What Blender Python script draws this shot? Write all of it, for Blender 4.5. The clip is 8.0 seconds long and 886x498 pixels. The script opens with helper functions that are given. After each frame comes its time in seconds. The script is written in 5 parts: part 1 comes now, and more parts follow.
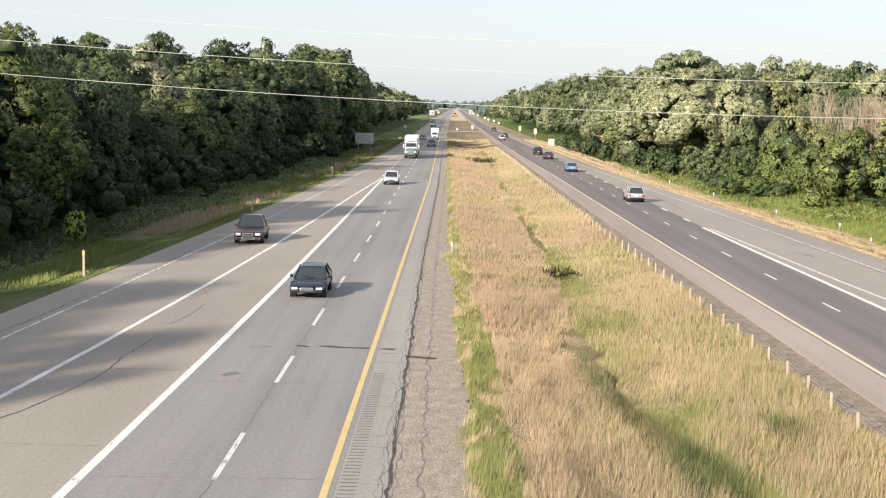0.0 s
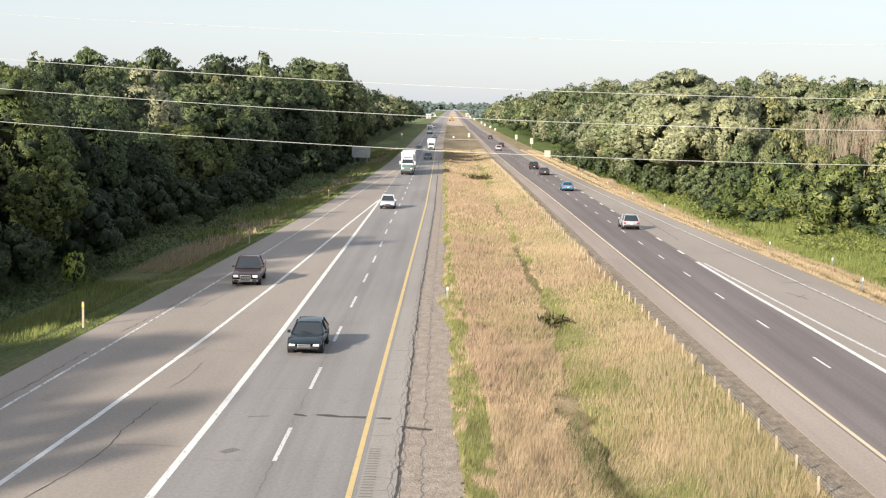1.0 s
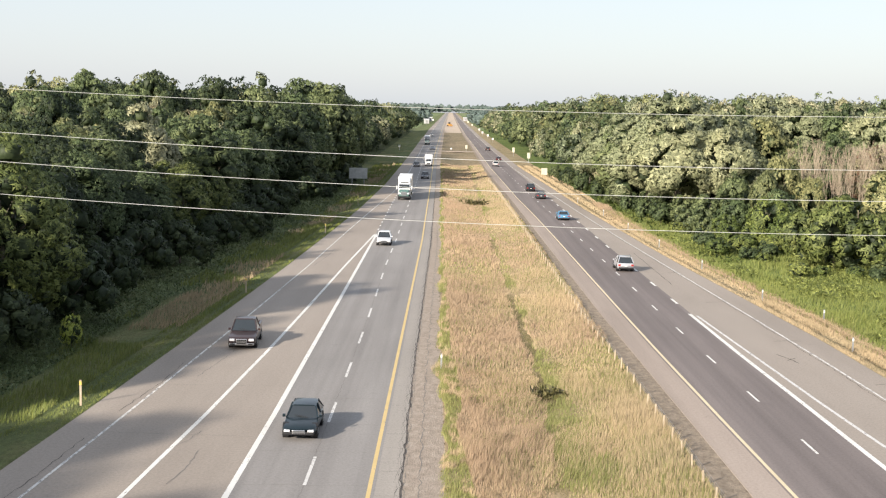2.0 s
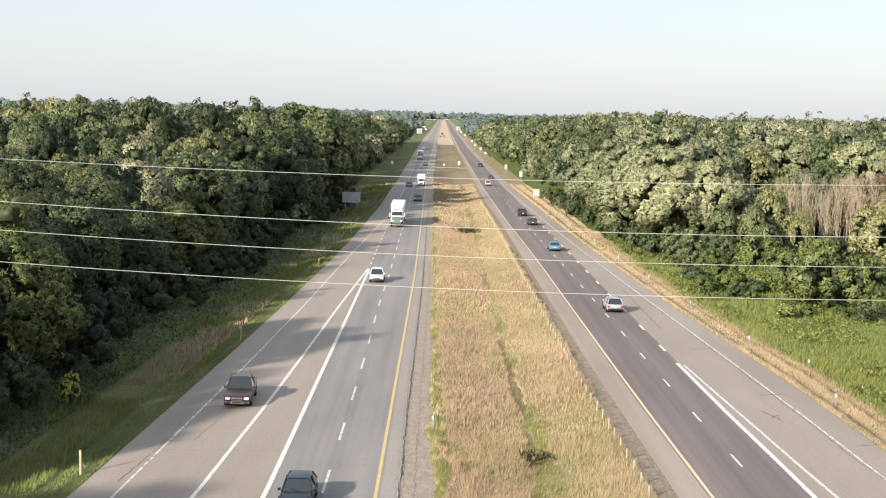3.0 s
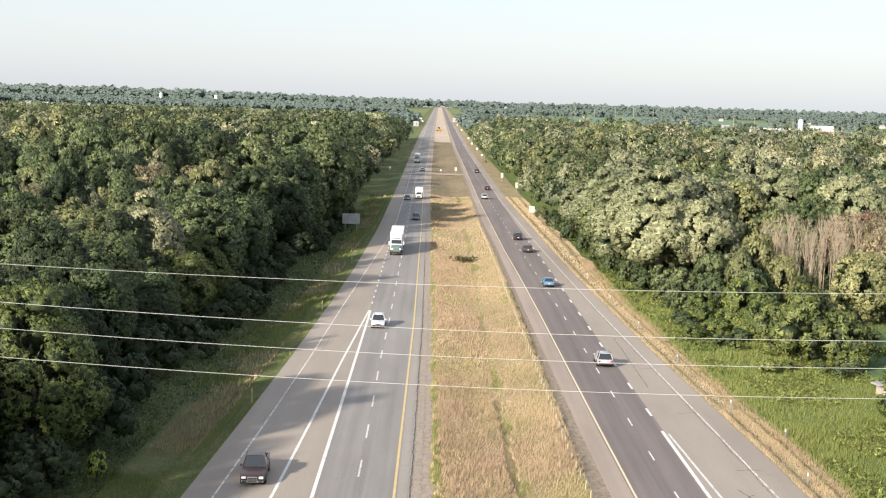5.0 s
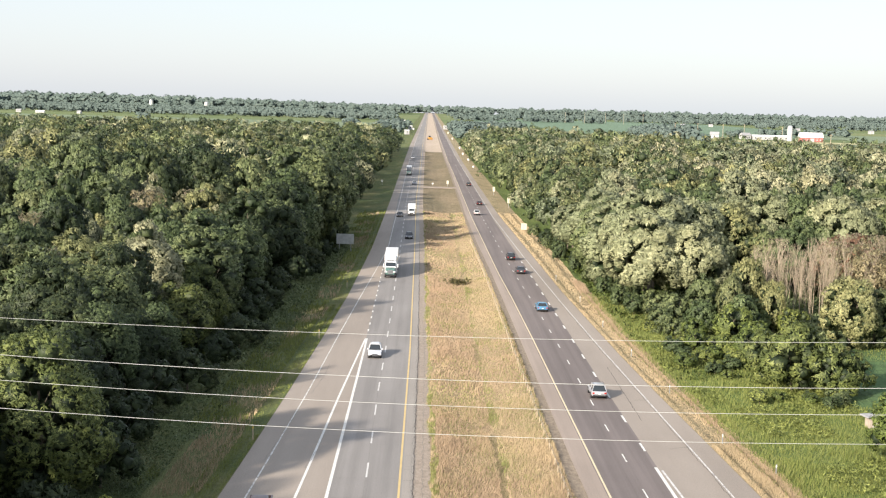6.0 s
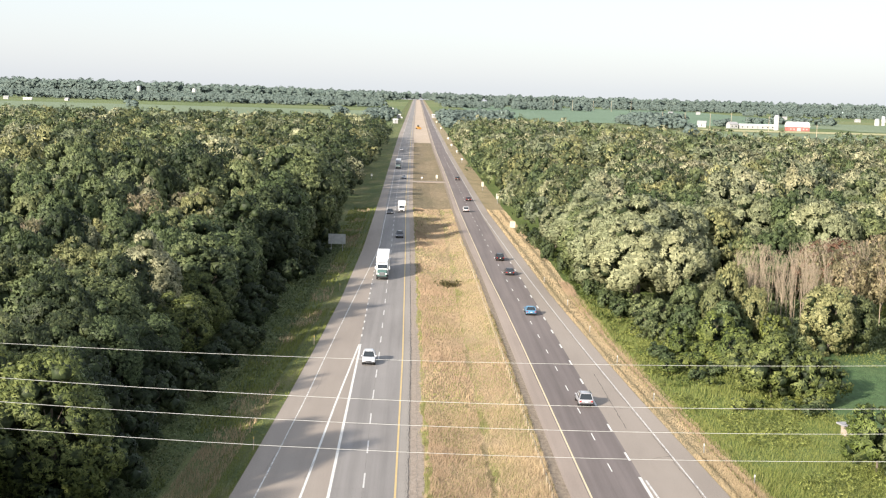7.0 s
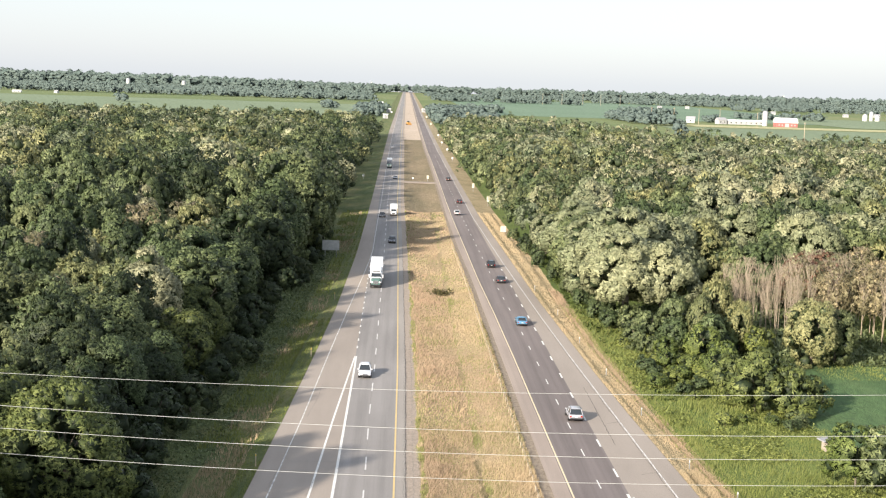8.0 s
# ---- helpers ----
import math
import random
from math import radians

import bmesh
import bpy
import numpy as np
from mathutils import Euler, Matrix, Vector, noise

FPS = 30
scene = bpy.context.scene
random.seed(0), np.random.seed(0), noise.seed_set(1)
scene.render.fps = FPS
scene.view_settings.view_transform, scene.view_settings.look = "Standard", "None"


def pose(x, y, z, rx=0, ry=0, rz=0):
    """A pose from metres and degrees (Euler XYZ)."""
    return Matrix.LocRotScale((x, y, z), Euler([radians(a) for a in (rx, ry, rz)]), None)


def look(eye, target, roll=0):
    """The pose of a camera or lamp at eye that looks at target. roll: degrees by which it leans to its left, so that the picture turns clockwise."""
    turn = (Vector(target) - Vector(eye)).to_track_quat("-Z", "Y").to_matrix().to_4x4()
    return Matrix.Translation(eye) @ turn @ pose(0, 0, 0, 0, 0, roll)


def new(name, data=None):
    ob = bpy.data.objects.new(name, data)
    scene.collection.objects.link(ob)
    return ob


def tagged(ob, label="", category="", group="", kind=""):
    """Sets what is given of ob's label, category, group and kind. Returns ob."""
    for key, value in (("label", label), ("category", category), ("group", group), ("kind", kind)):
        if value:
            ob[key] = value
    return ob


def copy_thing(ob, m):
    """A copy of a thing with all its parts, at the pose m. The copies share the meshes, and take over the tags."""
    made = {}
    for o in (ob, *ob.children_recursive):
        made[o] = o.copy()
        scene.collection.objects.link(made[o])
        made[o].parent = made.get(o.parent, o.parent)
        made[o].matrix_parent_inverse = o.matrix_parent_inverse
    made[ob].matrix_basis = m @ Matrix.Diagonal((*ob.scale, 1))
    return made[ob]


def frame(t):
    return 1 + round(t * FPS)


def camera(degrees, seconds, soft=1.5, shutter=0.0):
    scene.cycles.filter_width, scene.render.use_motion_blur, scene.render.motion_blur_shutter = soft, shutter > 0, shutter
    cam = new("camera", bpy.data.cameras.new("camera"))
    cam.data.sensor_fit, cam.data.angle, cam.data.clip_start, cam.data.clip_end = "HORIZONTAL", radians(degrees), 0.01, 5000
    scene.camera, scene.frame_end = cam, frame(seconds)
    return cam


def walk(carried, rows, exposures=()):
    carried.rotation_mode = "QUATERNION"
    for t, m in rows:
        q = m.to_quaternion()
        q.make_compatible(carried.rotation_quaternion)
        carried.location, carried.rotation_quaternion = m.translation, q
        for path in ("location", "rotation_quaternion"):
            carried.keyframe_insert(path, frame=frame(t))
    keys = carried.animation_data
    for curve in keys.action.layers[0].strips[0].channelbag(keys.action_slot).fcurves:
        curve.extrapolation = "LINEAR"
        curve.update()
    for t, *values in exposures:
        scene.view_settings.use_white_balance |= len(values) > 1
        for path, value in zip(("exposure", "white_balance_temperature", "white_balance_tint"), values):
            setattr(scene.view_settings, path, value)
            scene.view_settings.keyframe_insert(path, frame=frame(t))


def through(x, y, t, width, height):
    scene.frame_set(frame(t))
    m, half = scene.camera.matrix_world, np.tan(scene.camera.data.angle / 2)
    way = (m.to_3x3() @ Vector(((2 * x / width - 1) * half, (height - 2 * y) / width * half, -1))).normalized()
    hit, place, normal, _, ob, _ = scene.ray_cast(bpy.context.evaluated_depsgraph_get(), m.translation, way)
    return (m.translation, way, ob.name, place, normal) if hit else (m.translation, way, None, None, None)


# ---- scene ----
cam = camera(37.1, 8.0, 1.2)
PATH = [
    (0, (3.14, 7.932, 9.884), (3.126, 9.92, 9.669), 1.2),
    (0.5, (3.057, 7.533, 10.918), (3.046, 9.521, 10.703), 1.3),
    (1, (3.144, 7.398, 12.860), (3.135, 9.387, 12.646), 1.2),
    (1.5, (3.302, 7.19, 15.020), (3.295, 9.178, 14.807), 1.2),
    (2.8, (3.341, 5.948, 20.900), (3.341, 7.937, 20.692), 1.2),
    (3, (3.379, 5.385, 21.551), (3.383, 7.374, 21.348), 1.2),
    (3.5, (3.363, 3.177, 23.583), (3.371, 5.167, 23.380), 1.3),
    (4, (3.277, 0.702, 26.037), (3.289, 2.69, 25.814), 1.5),
    (4.5, (3.011, -0.552, 28.429), (3.02, 1.435, 28.201), 1.7),
    (6, (1.873, -3.307, 34.351), (1.899, -1.319, 34.133), 1.5),
    (6.5, (1.529, -5.732, 36.142), (1.564, -3.745, 35.917), 1.5),
    (7, (1.144, -8.335, 38.297), (1.189, -6.35, 38.058), 1.6),
    (7.5, (0.757, -10.82, 40.490), (0.81, -8.836, 40.244), 1.6),
    (8, (0.175, -13.03, 42.426), (0.237, -11.047, 42.175), 1.8),
]
walk(cam, [(t, look(eye, target, roll)) for t, eye, target, roll in PATH], [(0, 0.85), (4, 0.88), (8, 1.02)])

# ---- light: a low sun behind and to the left, hazy sky ----
SUN_WAY = Vector((1.7, 2.0, -1.0)).normalized()
world = bpy.data.worlds.new("sky")
scene.world = world
world.use_nodes = True
sky = world.node_tree.nodes.new("ShaderNodeTexSky")
sky.sky_type, sky.sun_disc = "NISHITA", False
sky.sun_elevation = math.asin(-SUN_WAY.z)
sky.sun_rotation = math.atan2(-SUN_WAY.x, -SUN_WAY.y)
sky.air_density, sky.dust_density, sky.ozone_density, sky.altitude = 1.0, 1.2, 1.0, 0
background = world.node_tree.nodes["Background"]
background.inputs["Strength"].default_value = 0.033
world.node_tree.links.new(sky.outputs[0], background.inputs["Color"])
haze = world.node_tree.nodes.new("ShaderNodeBackground")
haze.inputs["Color"].default_value, haze.inputs["Strength"].default_value = (0.85, 0.90, 1.0, 1), 0.365
both = world.node_tree.nodes.new("ShaderNodeAddShader")
world.node_tree.links.new(background.outputs[0], both.inputs[0])
world.node_tree.links.new(haze.outputs[0], both.inputs[1])
world.node_tree.links.new(both.outputs[0], world.node_tree.nodes["World Output"].inputs["Surface"])
sun = new("sun", bpy.data.lights.new("sun", "SUN"))
sun.data.energy, sun.data.angle, sun.data.color = 5.0, radians(1.8), (1.0, 0.89, 0.765)
sun.matrix_world = look((-60, -60, 80), Vector((-60, -60, 80)) + SUN_WAY)
scene.view_settings.exposure = 0.9


# ---- materials ----
class Mat:
    """A node material under construction."""

    def __init__(self, name, rough=0.8, metal=0.0):
        self.m = bpy.data.materials.new(name)
        self.m.use_nodes = True
        self.t = self.m.node_tree
        self.b = self.t.nodes["Principled BSDF"]
        self.b.inputs["Roughness"].default_value = rough
        self.b.inputs["Metallic"].default_value = metal
        self.b.inputs["Specular IOR Level"].default_value = 0.3
        self.where = None

    def node(self, kind, **values):
        n = self.t.nodes.new(kind)
        for key, value in values.items():
            n.inputs[key.replace("_", " ")].default_value = value
        return n

    def link(self, a, b):
        self.t.links.new(a, b)

    def place(self, stretch=(1, 1, 1)):
        geo = self.t.nodes.new("ShaderNodeNewGeometry")
        mapping = self.t.nodes.new("ShaderNodeMapping")
        mapping.inputs["Scale"].default_value = stretch
        self.link(geo.outputs["Position"], mapping.inputs["Vector"])
        return mapping.outputs[0]

    def noise(self, scale, detail=4.0, stretch=(1, 1, 1), rough=0.6):
        n = self.node("ShaderNodeTexNoise", Scale=scale, Detail=detail, Roughness=rough)
        self.link(self.place(stretch), n.inputs["Vector"])
        return n.outputs["Fac"]

    def ramp(self, fac, *stops):
        n = self.t.nodes.new("ShaderNodeValToRGB")
        e = n.color_ramp.elements
        while len(e) < len(stops):
            e.new(0.5)
        for el, (p, c) in zip(e, stops):
            el.position, el.color = p, (*c, 1)
        self.link(fac, n.inputs["Fac"])
        return n.outputs["Color"]

    def mix(self, fac, a, b, mode="MIX"):
        n = self.t.nodes.new("ShaderNodeMix")
        n.data_type, n.blend_type = "RGBA", mode
        for value, socket in ((fac, n.inputs[0]), (a, n.inputs[6]), (b, n.inputs[7])):
            if isinstance(value, (int, float)):
                socket.default_value = value
            elif isinstance(value, tuple):
                socket.default_value = (*value, 1)
            else:
                self.link(value, socket)
        return n.outputs[2]

    def colour(self, c):
        if isinstance(c, tuple):
            self.b.inputs["Base Color"].default_value = (*c, 1)
        else:
            self.link(c, self.b.inputs["Base Color"])
        return self

    def bump(self, fac, strength, distance):
        n = self.node("ShaderNodeBump", Strength=strength, Distance=distance)
        self.link(fac, n.inputs["Height"])
        self.link(n.outputs[0], self.b.inputs["Normal"])
        return self


def pavement(name, base, warm, dark, streak=0.5):
    """Worn pavement: grain, broad stains and wheel tracks along the road."""
    m = Mat(name, 0.85)
    k = lambda f: tuple(c * f for c in base)
    broad = m.ramp(m.noise(0.12, 5, (1, 0.18, 1)), (0.3, k(0.84)), (0.52, base), (0.75, warm))
    tracks = m.ramp(m.noise(0.9, 3, (1, 0.012, 0)), (0.36, (dark,) * 3), (0.58, (1, 1, 1)))
    c = m.mix(streak, broad, tracks, "MULTIPLY")
    grain = m.ramp(m.noise(7, 6, (1, 0.7, 1), 0.8), (0.28, (0.74,) * 3), (0.5, (1.0,) * 3), (0.74, (1.2,) * 3))
    c = m.mix(0.9, c, grain, "MULTIPLY")
    blots = m.ramp(m.noise(0.55, 6, (1, 0.5, 1), 0.75), (0.26, (0.72,) * 3), (0.37, (1, 1, 1)))
    c = m.mix(0.7, c, blots, "MULTIPLY")
    m.colour(c).bump(m.noise(30, 4), 0.3, 0.02)
    return m.m


concrete_lane = pavement("concrete_lane", (0.262, 0.248, 0.236), (0.31, 0.293, 0.277), 0.78, 0.7)
ramp_concrete = pavement("ramp_concrete", (0.310, 0.270, 0.232), (0.345, 0.303, 0.262), 0.9, 0.25)
shoulder_concrete = pavement("shoulder_concrete", (0.31, 0.285, 0.255), (0.36, 0.33, 0.295), 0.85, 0.4)
asphalt_lane = pavement("asphalt_lane", (0.194, 0.167, 0.158), (0.232, 0.200, 0.187), 0.74, 0.75)
shoulder_asphalt = pavement("shoulder_asphalt", (0.345, 0.286, 0.242), (0.395, 0.332, 0.285), 0.8, 0.5)


def rubble(name, a, b, scale=1.2):
    m = Mat(name, 0.95)
    c = m.ramp(m.noise(scale, 6, (1, 0.6, 1), 0.75), (0.3, a), (0.7, b))
    c = m.mix(0.8, c, m.ramp(m.noise(14, 5), (0.3, (0.7,) * 3), (0.7, (1.25,) * 3)), "MULTIPLY")
    m.colour(c).bump(m.noise(10, 5), 0.7, 0.08)
    return m.m


gravel = rubble("gravel", (0.24, 0.195, 0.155), (0.405, 0.345, 0.285), 2.0)
dark_gravel = rubble("dark_gravel", (0.15, 0.118, 0.085), (0.36, 0.295, 0.225), 2.2)
bare_soil = rubble("bare_soil", (0.40, 0.32, 0.24), (0.52, 0.43, 0.34), 0.05)


def turf(name, a, b, c, patch=0.08, fine=3.0, stretch=(1, 0.5, 1), lift=1.0):
    """Ground cover seen from far off: patches, tufts and fine strands."""
    m = Mat(name, 0.95)
    col = m.ramp(m.noise(patch, 5, stretch, 0.65), (0.28, a), (0.5, b), (0.72, c))
    col = m.mix(0.75, col, m.ramp(m.noise(fine, 6, (1, 0.45, 1), 0.7), (0.28, (1 - 0.45 * lift,) * 3), (0.72, (1 + 0.35 * lift,) * 3)), "MULTIPLY")
    col = m.mix(0.5, col, m.ramp(m.noise(fine * 6, 3), (0.3, (0.7,) * 3), (0.7, (1.2,) * 3)), "MULTIPLY")
    m.colour(col).bump(m.noise(fine * 1.6, 5, (1, 0.6, 1)), lift, 0.35 * lift)
    return m.m


median_turf = turf("median_turf", (0.27, 0.21, 0.115), (0.37, 0.28, 0.165), (0.43, 0.33, 0.20), 0.10, 2.2, (1, 0.16, 1), 0.5)
median_far = turf("median_far", (0.15, 0.132, 0.075), (0.215, 0.172, 0.102), (0.30, 0.232, 0.145), 0.06, 0.9, (1, 0.2, 1))
verge_turf = turf("verge_turf", (0.075, 0.11, 0.035), (0.12, 0.145, 0.052), (0.21, 0.195, 0.085), 0.12)
dry_verge = turf("dry_verge", (0.23, 0.20, 0.10), (0.34, 0.275, 0.16), (0.40, 0.33, 0.20), 0.15)
weed_turf = turf("weed_turf", (0.09, 0.135, 0.03), (0.125, 0.175, 0.045), (0.17, 0.21, 0.06), 0.07)
forest_floor = turf("forest_floor", (0.05, 0.07, 0.025), (0.07, 0.09, 0.03), (0.10, 0.10, 0.04), 0.1)
lawn = turf("lawn", (0.06, 0.11, 0.04), (0.075, 0.135, 0.05), (0.10, 0.155, 0.06), 0.1, 1.2, (1, 0.3, 1))
plain_turf = turf("plain_turf", (0.10, 0.15, 0.05), (0.15, 0.19, 0.07), (0.22, 0.23, 0.10), 0.004, 0.15)
crop_dark = turf("crop_dark", (0.13, 0.20, 0.125), (0.15, 0.225, 0.145), (0.17, 0.245, 0.16), 0.006, 0.2, (1, 0.4, 1))
crop_light = turf("crop_light", (0.165, 0.215, 0.125), (0.185, 0.235, 0.14), (0.21, 0.26, 0.155), 0.006, 0.2, (1, 0.4, 1))
stubble = turf("stubble", (0.36, 0.34, 0.17), (0.42, 0.40, 0.21), (0.46, 0.44, 0.25), 0.01, 0.2)


def paint(name, c, wear):
    m = Mat(name, 0.7)
    worn = m.ramp(m.noise(2.5, 6, (1.5, 0.5, 1), 0.75), (wear, (0.27, 0.255, 0.24)), (wear + 0.09, c))
    c2 = m.mix(0.6, worn, m.ramp(m.noise(0.5, 3), (0.3, (0.82,) * 3), (0.7, (1.05,) * 3)), "MULTIPLY")
    m.colour(c2)
    return m.m


white_paint = paint("white_paint", (0.70, 0.69, 0.655), 0.34)
worn_paint = paint("worn_paint", (0.62, 0.61, 0.59), 0.38)
old_paint = paint("old_paint", (0.66, 0.645, 0.615), 0.42)
yellow_paint = paint("yellow_paint", (0.60, 0.45, 0.205), 0.32)
cream_paint = paint("cream_paint", (0.66, 0.56, 0.38), 0.25)
crack_seal = rubble("crack_seal", (0.045, 0.04, 0.036), (0.12, 0.105, 0.095))
joint_dirt = rubble("joint_dirt", (0.15, 0.14, 0.13), (0.22, 0.205, 0.19))


def foliage(name, dark, mid, light, through=0.2, rough_leaf=True, vary=1.0):
    """Leaves: every clump its own tint, every tree a shift of its own, a little light passing through."""
    m = Mat(name, 0.55)
    geo = m.t.nodes.new("ShaderNodeNewGeometry")
    obj = m.t.nodes.new("ShaderNodeObjectInfo")
    k = 1.0 if rough_leaf else 0.0
    c = m.ramp(geo.outputs["Random Per Island"], (0.0, tuple(v * (1 - 0.25 * k) for v in dark)), (0.5, mid), (1.0, tuple(v * (1 + 0.2 * k) for v in light)))
    own = m.t.nodes.new("ShaderNodeAttribute")
    own.attribute_name = "tree_tint"
    shift = m.t.nodes.new("ShaderNodeMath")
    m.link(own.outputs["Fac"], shift.inputs[0])
    m.link(obj.outputs["Random"], shift.inputs[1])
    turn = m.t.nodes.new("ShaderNodeMath")
    turn.operation = "FRACT"
    m.link(shift.outputs[0], turn.inputs[0])
    tree = m.ramp(turn.outputs[0], (0.0, (0.68, 0.75, 0.70)), (0.3, (0.86, 0.92, 0.85)), (0.55, (1.03, 1.03, 0.98)), (0.8, (1.26, 1.20, 1.12)), (1.0, (1.5, 1.42, 1.4)))
    c = m.mix(vary if rough_leaf else 0.0, c, tree, "MULTIPLY")
    c = m.mix(0.5, c, m.ramp(m.noise(0.09, 3), (0.3, (0.8, 0.86, 0.8)), (0.7, (1.2, 1.14, 1.05))), "MULTIPLY")
    c = m.mix(0.35, c, m.ramp(m.noise(2.6, 4, (1, 1, 1), 0.75), (0.32, (0.5, 0.52, 0.5)), (0.5, (1.0, 1.0, 1.0)), (0.68, (1.55, 1.5, 1.45))), "MULTIPLY") if rough_leaf else c
    m.colour(c)
    if rough_leaf:
        m.bump(m.noise(3.2, 4, (1, 1, 1), 0.7), 0.35, 0.2)
    pass_on = m.t.nodes.new("ShaderNodeBsdfTranslucent")
    m.link(c, pass_on.inputs["Color"])
    both = m.node("ShaderNodeMixShader", Fac=through)
    m.link(m.b.outputs[0], both.inputs[1])
    m.link(pass_on.outputs[0], both.inputs[2])
    m.link(both.outputs[0], m.t.nodes["Material Output"].inputs["Surface"])
    return m.m


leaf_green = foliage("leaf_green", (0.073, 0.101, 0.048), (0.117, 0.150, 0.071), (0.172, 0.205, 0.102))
# deep green, darkened further: the wood's shade is put into this leaf colour
leaf_deep_shade = foliage("leaf_deep_shade", (0.026, 0.041, 0.022), (0.040, 0.058, 0.029), (0.062, 0.080, 0.038))
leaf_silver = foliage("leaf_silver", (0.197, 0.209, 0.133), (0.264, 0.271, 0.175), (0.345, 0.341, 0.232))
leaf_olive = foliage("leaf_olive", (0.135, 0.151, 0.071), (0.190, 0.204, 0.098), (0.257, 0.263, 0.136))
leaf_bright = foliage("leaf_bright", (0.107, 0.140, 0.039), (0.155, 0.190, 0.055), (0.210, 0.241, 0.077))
# paler leaves for the far woods: thin haze put into the colour
leaf_far_haze = foliage("leaf_far_haze", (0.202, 0.223, 0.143), (0.263, 0.278, 0.181), (0.339, 0.349, 0.235))
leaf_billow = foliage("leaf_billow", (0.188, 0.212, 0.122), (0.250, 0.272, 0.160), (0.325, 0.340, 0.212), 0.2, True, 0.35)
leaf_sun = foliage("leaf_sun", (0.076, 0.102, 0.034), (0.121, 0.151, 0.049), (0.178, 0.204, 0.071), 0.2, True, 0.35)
leaf_brown = foliage("leaf_brown", (0.17, 0.088, 0.062), (0.225, 0.118, 0.085), (0.28, 0.155, 0.112))
leaf_pale = foliage("leaf_pale", (0.17, 0.15, 0.09), (0.22, 0.195, 0.12), (0.27, 0.24, 0.15))
# lime green, brightened in colour to stand in for sun on the sapling
leaf_lime_lit = foliage("leaf_lime_lit", (0.350, 0.400, 0.075), (0.450, 0.500, 0.112), (0.562, 0.600, 0.175), 0.28, False)
blade_dry = foliage("blade_dry", (0.342, 0.265, 0.163), (0.393, 0.305, 0.192), (0.45, 0.352, 0.226), 0.15, False)
blade_rust = foliage("blade_rust", (0.285, 0.205, 0.135), (0.34, 0.248, 0.167), (0.405, 0.302, 0.210), 0.15, False)
blade_green = foliage("blade_green", (0.155, 0.17, 0.055), (0.21, 0.22, 0.075), (0.285, 0.275, 0.11), 0.2, False)
blade_meadow = foliage("blade_meadow", (0.122, 0.158, 0.040), (0.175, 0.208, 0.053), (0.245, 0.258, 0.077), 0.25, False)
blade_shade = foliage("blade_shade", (0.055, 0.070, 0.022), (0.085, 0.105, 0.032), (0.135, 0.150, 0.050), 0.15, False)
blade_dark = foliage("blade_dark", (0.08, 0.075, 0.035), (0.13, 0.12, 0.05), (0.2, 0.17, 0.08), 0.2, False)


def hazed_leaf():
    """Grey-green woods kilometres off, with the haze over them put into the leaf colour."""
    m = Mat("hazed_leaf", 1.0)
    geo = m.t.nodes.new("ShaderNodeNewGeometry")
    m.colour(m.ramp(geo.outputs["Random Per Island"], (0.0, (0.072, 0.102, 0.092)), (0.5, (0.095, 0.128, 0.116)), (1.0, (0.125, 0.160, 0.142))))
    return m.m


leaf_hazed = hazed_leaf()


def bark_like(name, a, b):
    m = Mat(name, 0.9)
    m.colour(m.ramp(m.noise(3, 6, (3, 3, 0.6)), (0.3, a), (0.7, b))).bump(m.noise(9, 5, (3, 3, 0.6)), 0.6, 0.05)
    return m.m


bark = bark_like("bark", (0.10, 0.085, 0.065), (0.22, 0.19, 0.15))
dead_wood = bark_like("dead_wood", (0.25, 0.205, 0.15), (0.40, 0.335, 0.25))
post_wood = bark_like("post_wood", (0.34, 0.28, 0.20), (0.50, 0.42, 0.32))


def plain(name, c, rough=0.5, metal=0.0, dirt=0.25, scale=1.5):
    m = Mat(name, rough, metal)
    lo = tuple(v * (1 - dirt) for v in c)
    m.colour(m.ramp(m.noise(scale, 6), (0.3, lo), (0.65, c)))
    return m.m


def car_paint(name, c):
    m = Mat(name, 0.35, 0.1)
    m.b.inputs["Coat Weight"].default_value = 0.45
    m.b.inputs["Coat Roughness"].default_value = 0.04
    m.colour(m.ramp(m.noise(2.5, 5), (0.3, tuple(v * 0.8 for v in c)), (0.65, c)))
    return m.m


steel = plain("galvanised_steel", (0.50, 0.51, 0.52), 0.45, 0.8)
aluminium = plain("sheet_aluminium", (0.55, 0.56, 0.56), 0.5, 0.5)
cable = plain("cable", (0.62, 0.63, 0.60), 0.5, 0.2)
rubber = plain("rubber", (0.03, 0.03, 0.03), 0.85)
chrome = plain("chrome", (0.55, 0.56, 0.57), 0.3, 1.0, 0.2)
trim_black = plain("trim_black", (0.025, 0.025, 0.027), 0.5)
tinted_glass = plain("tinted_glass", (0.02, 0.026, 0.03), 0.06, 0.0, 0.1)
tinted_glass.node_tree.nodes["Principled BSDF"].inputs["Specular IOR Level"].default_value = 1.0
lamp_clear = plain("lamp_clear", (0.85, 0.86, 0.88), 0.12, 0.3, 0.1)
lamp_red = plain("lamp_red", (0.45, 0.03, 0.02), 0.2)
plate_white = plain("plate_white", (0.75, 0.75, 0.72), 0.4)
white_metal = plain("white_metal", (0.80, 0.80, 0.79), 0.35)
white_wall = plain("white_wall", (0.46, 0.46, 0.455), 0.7)
grey_roof = plain("grey_roof", (0.36, 0.36, 0.37), 0.7)
barn_red = plain("barn_red", (0.42, 0.17, 0.15), 0.8, 0, 0.3, 0.3)
silo_grey = plain("silo_grey", (0.60, 0.60, 0.58), 0.6)
sign_cream = plain("sign_cream", (0.62, 0.59, 0.47), 0.5)
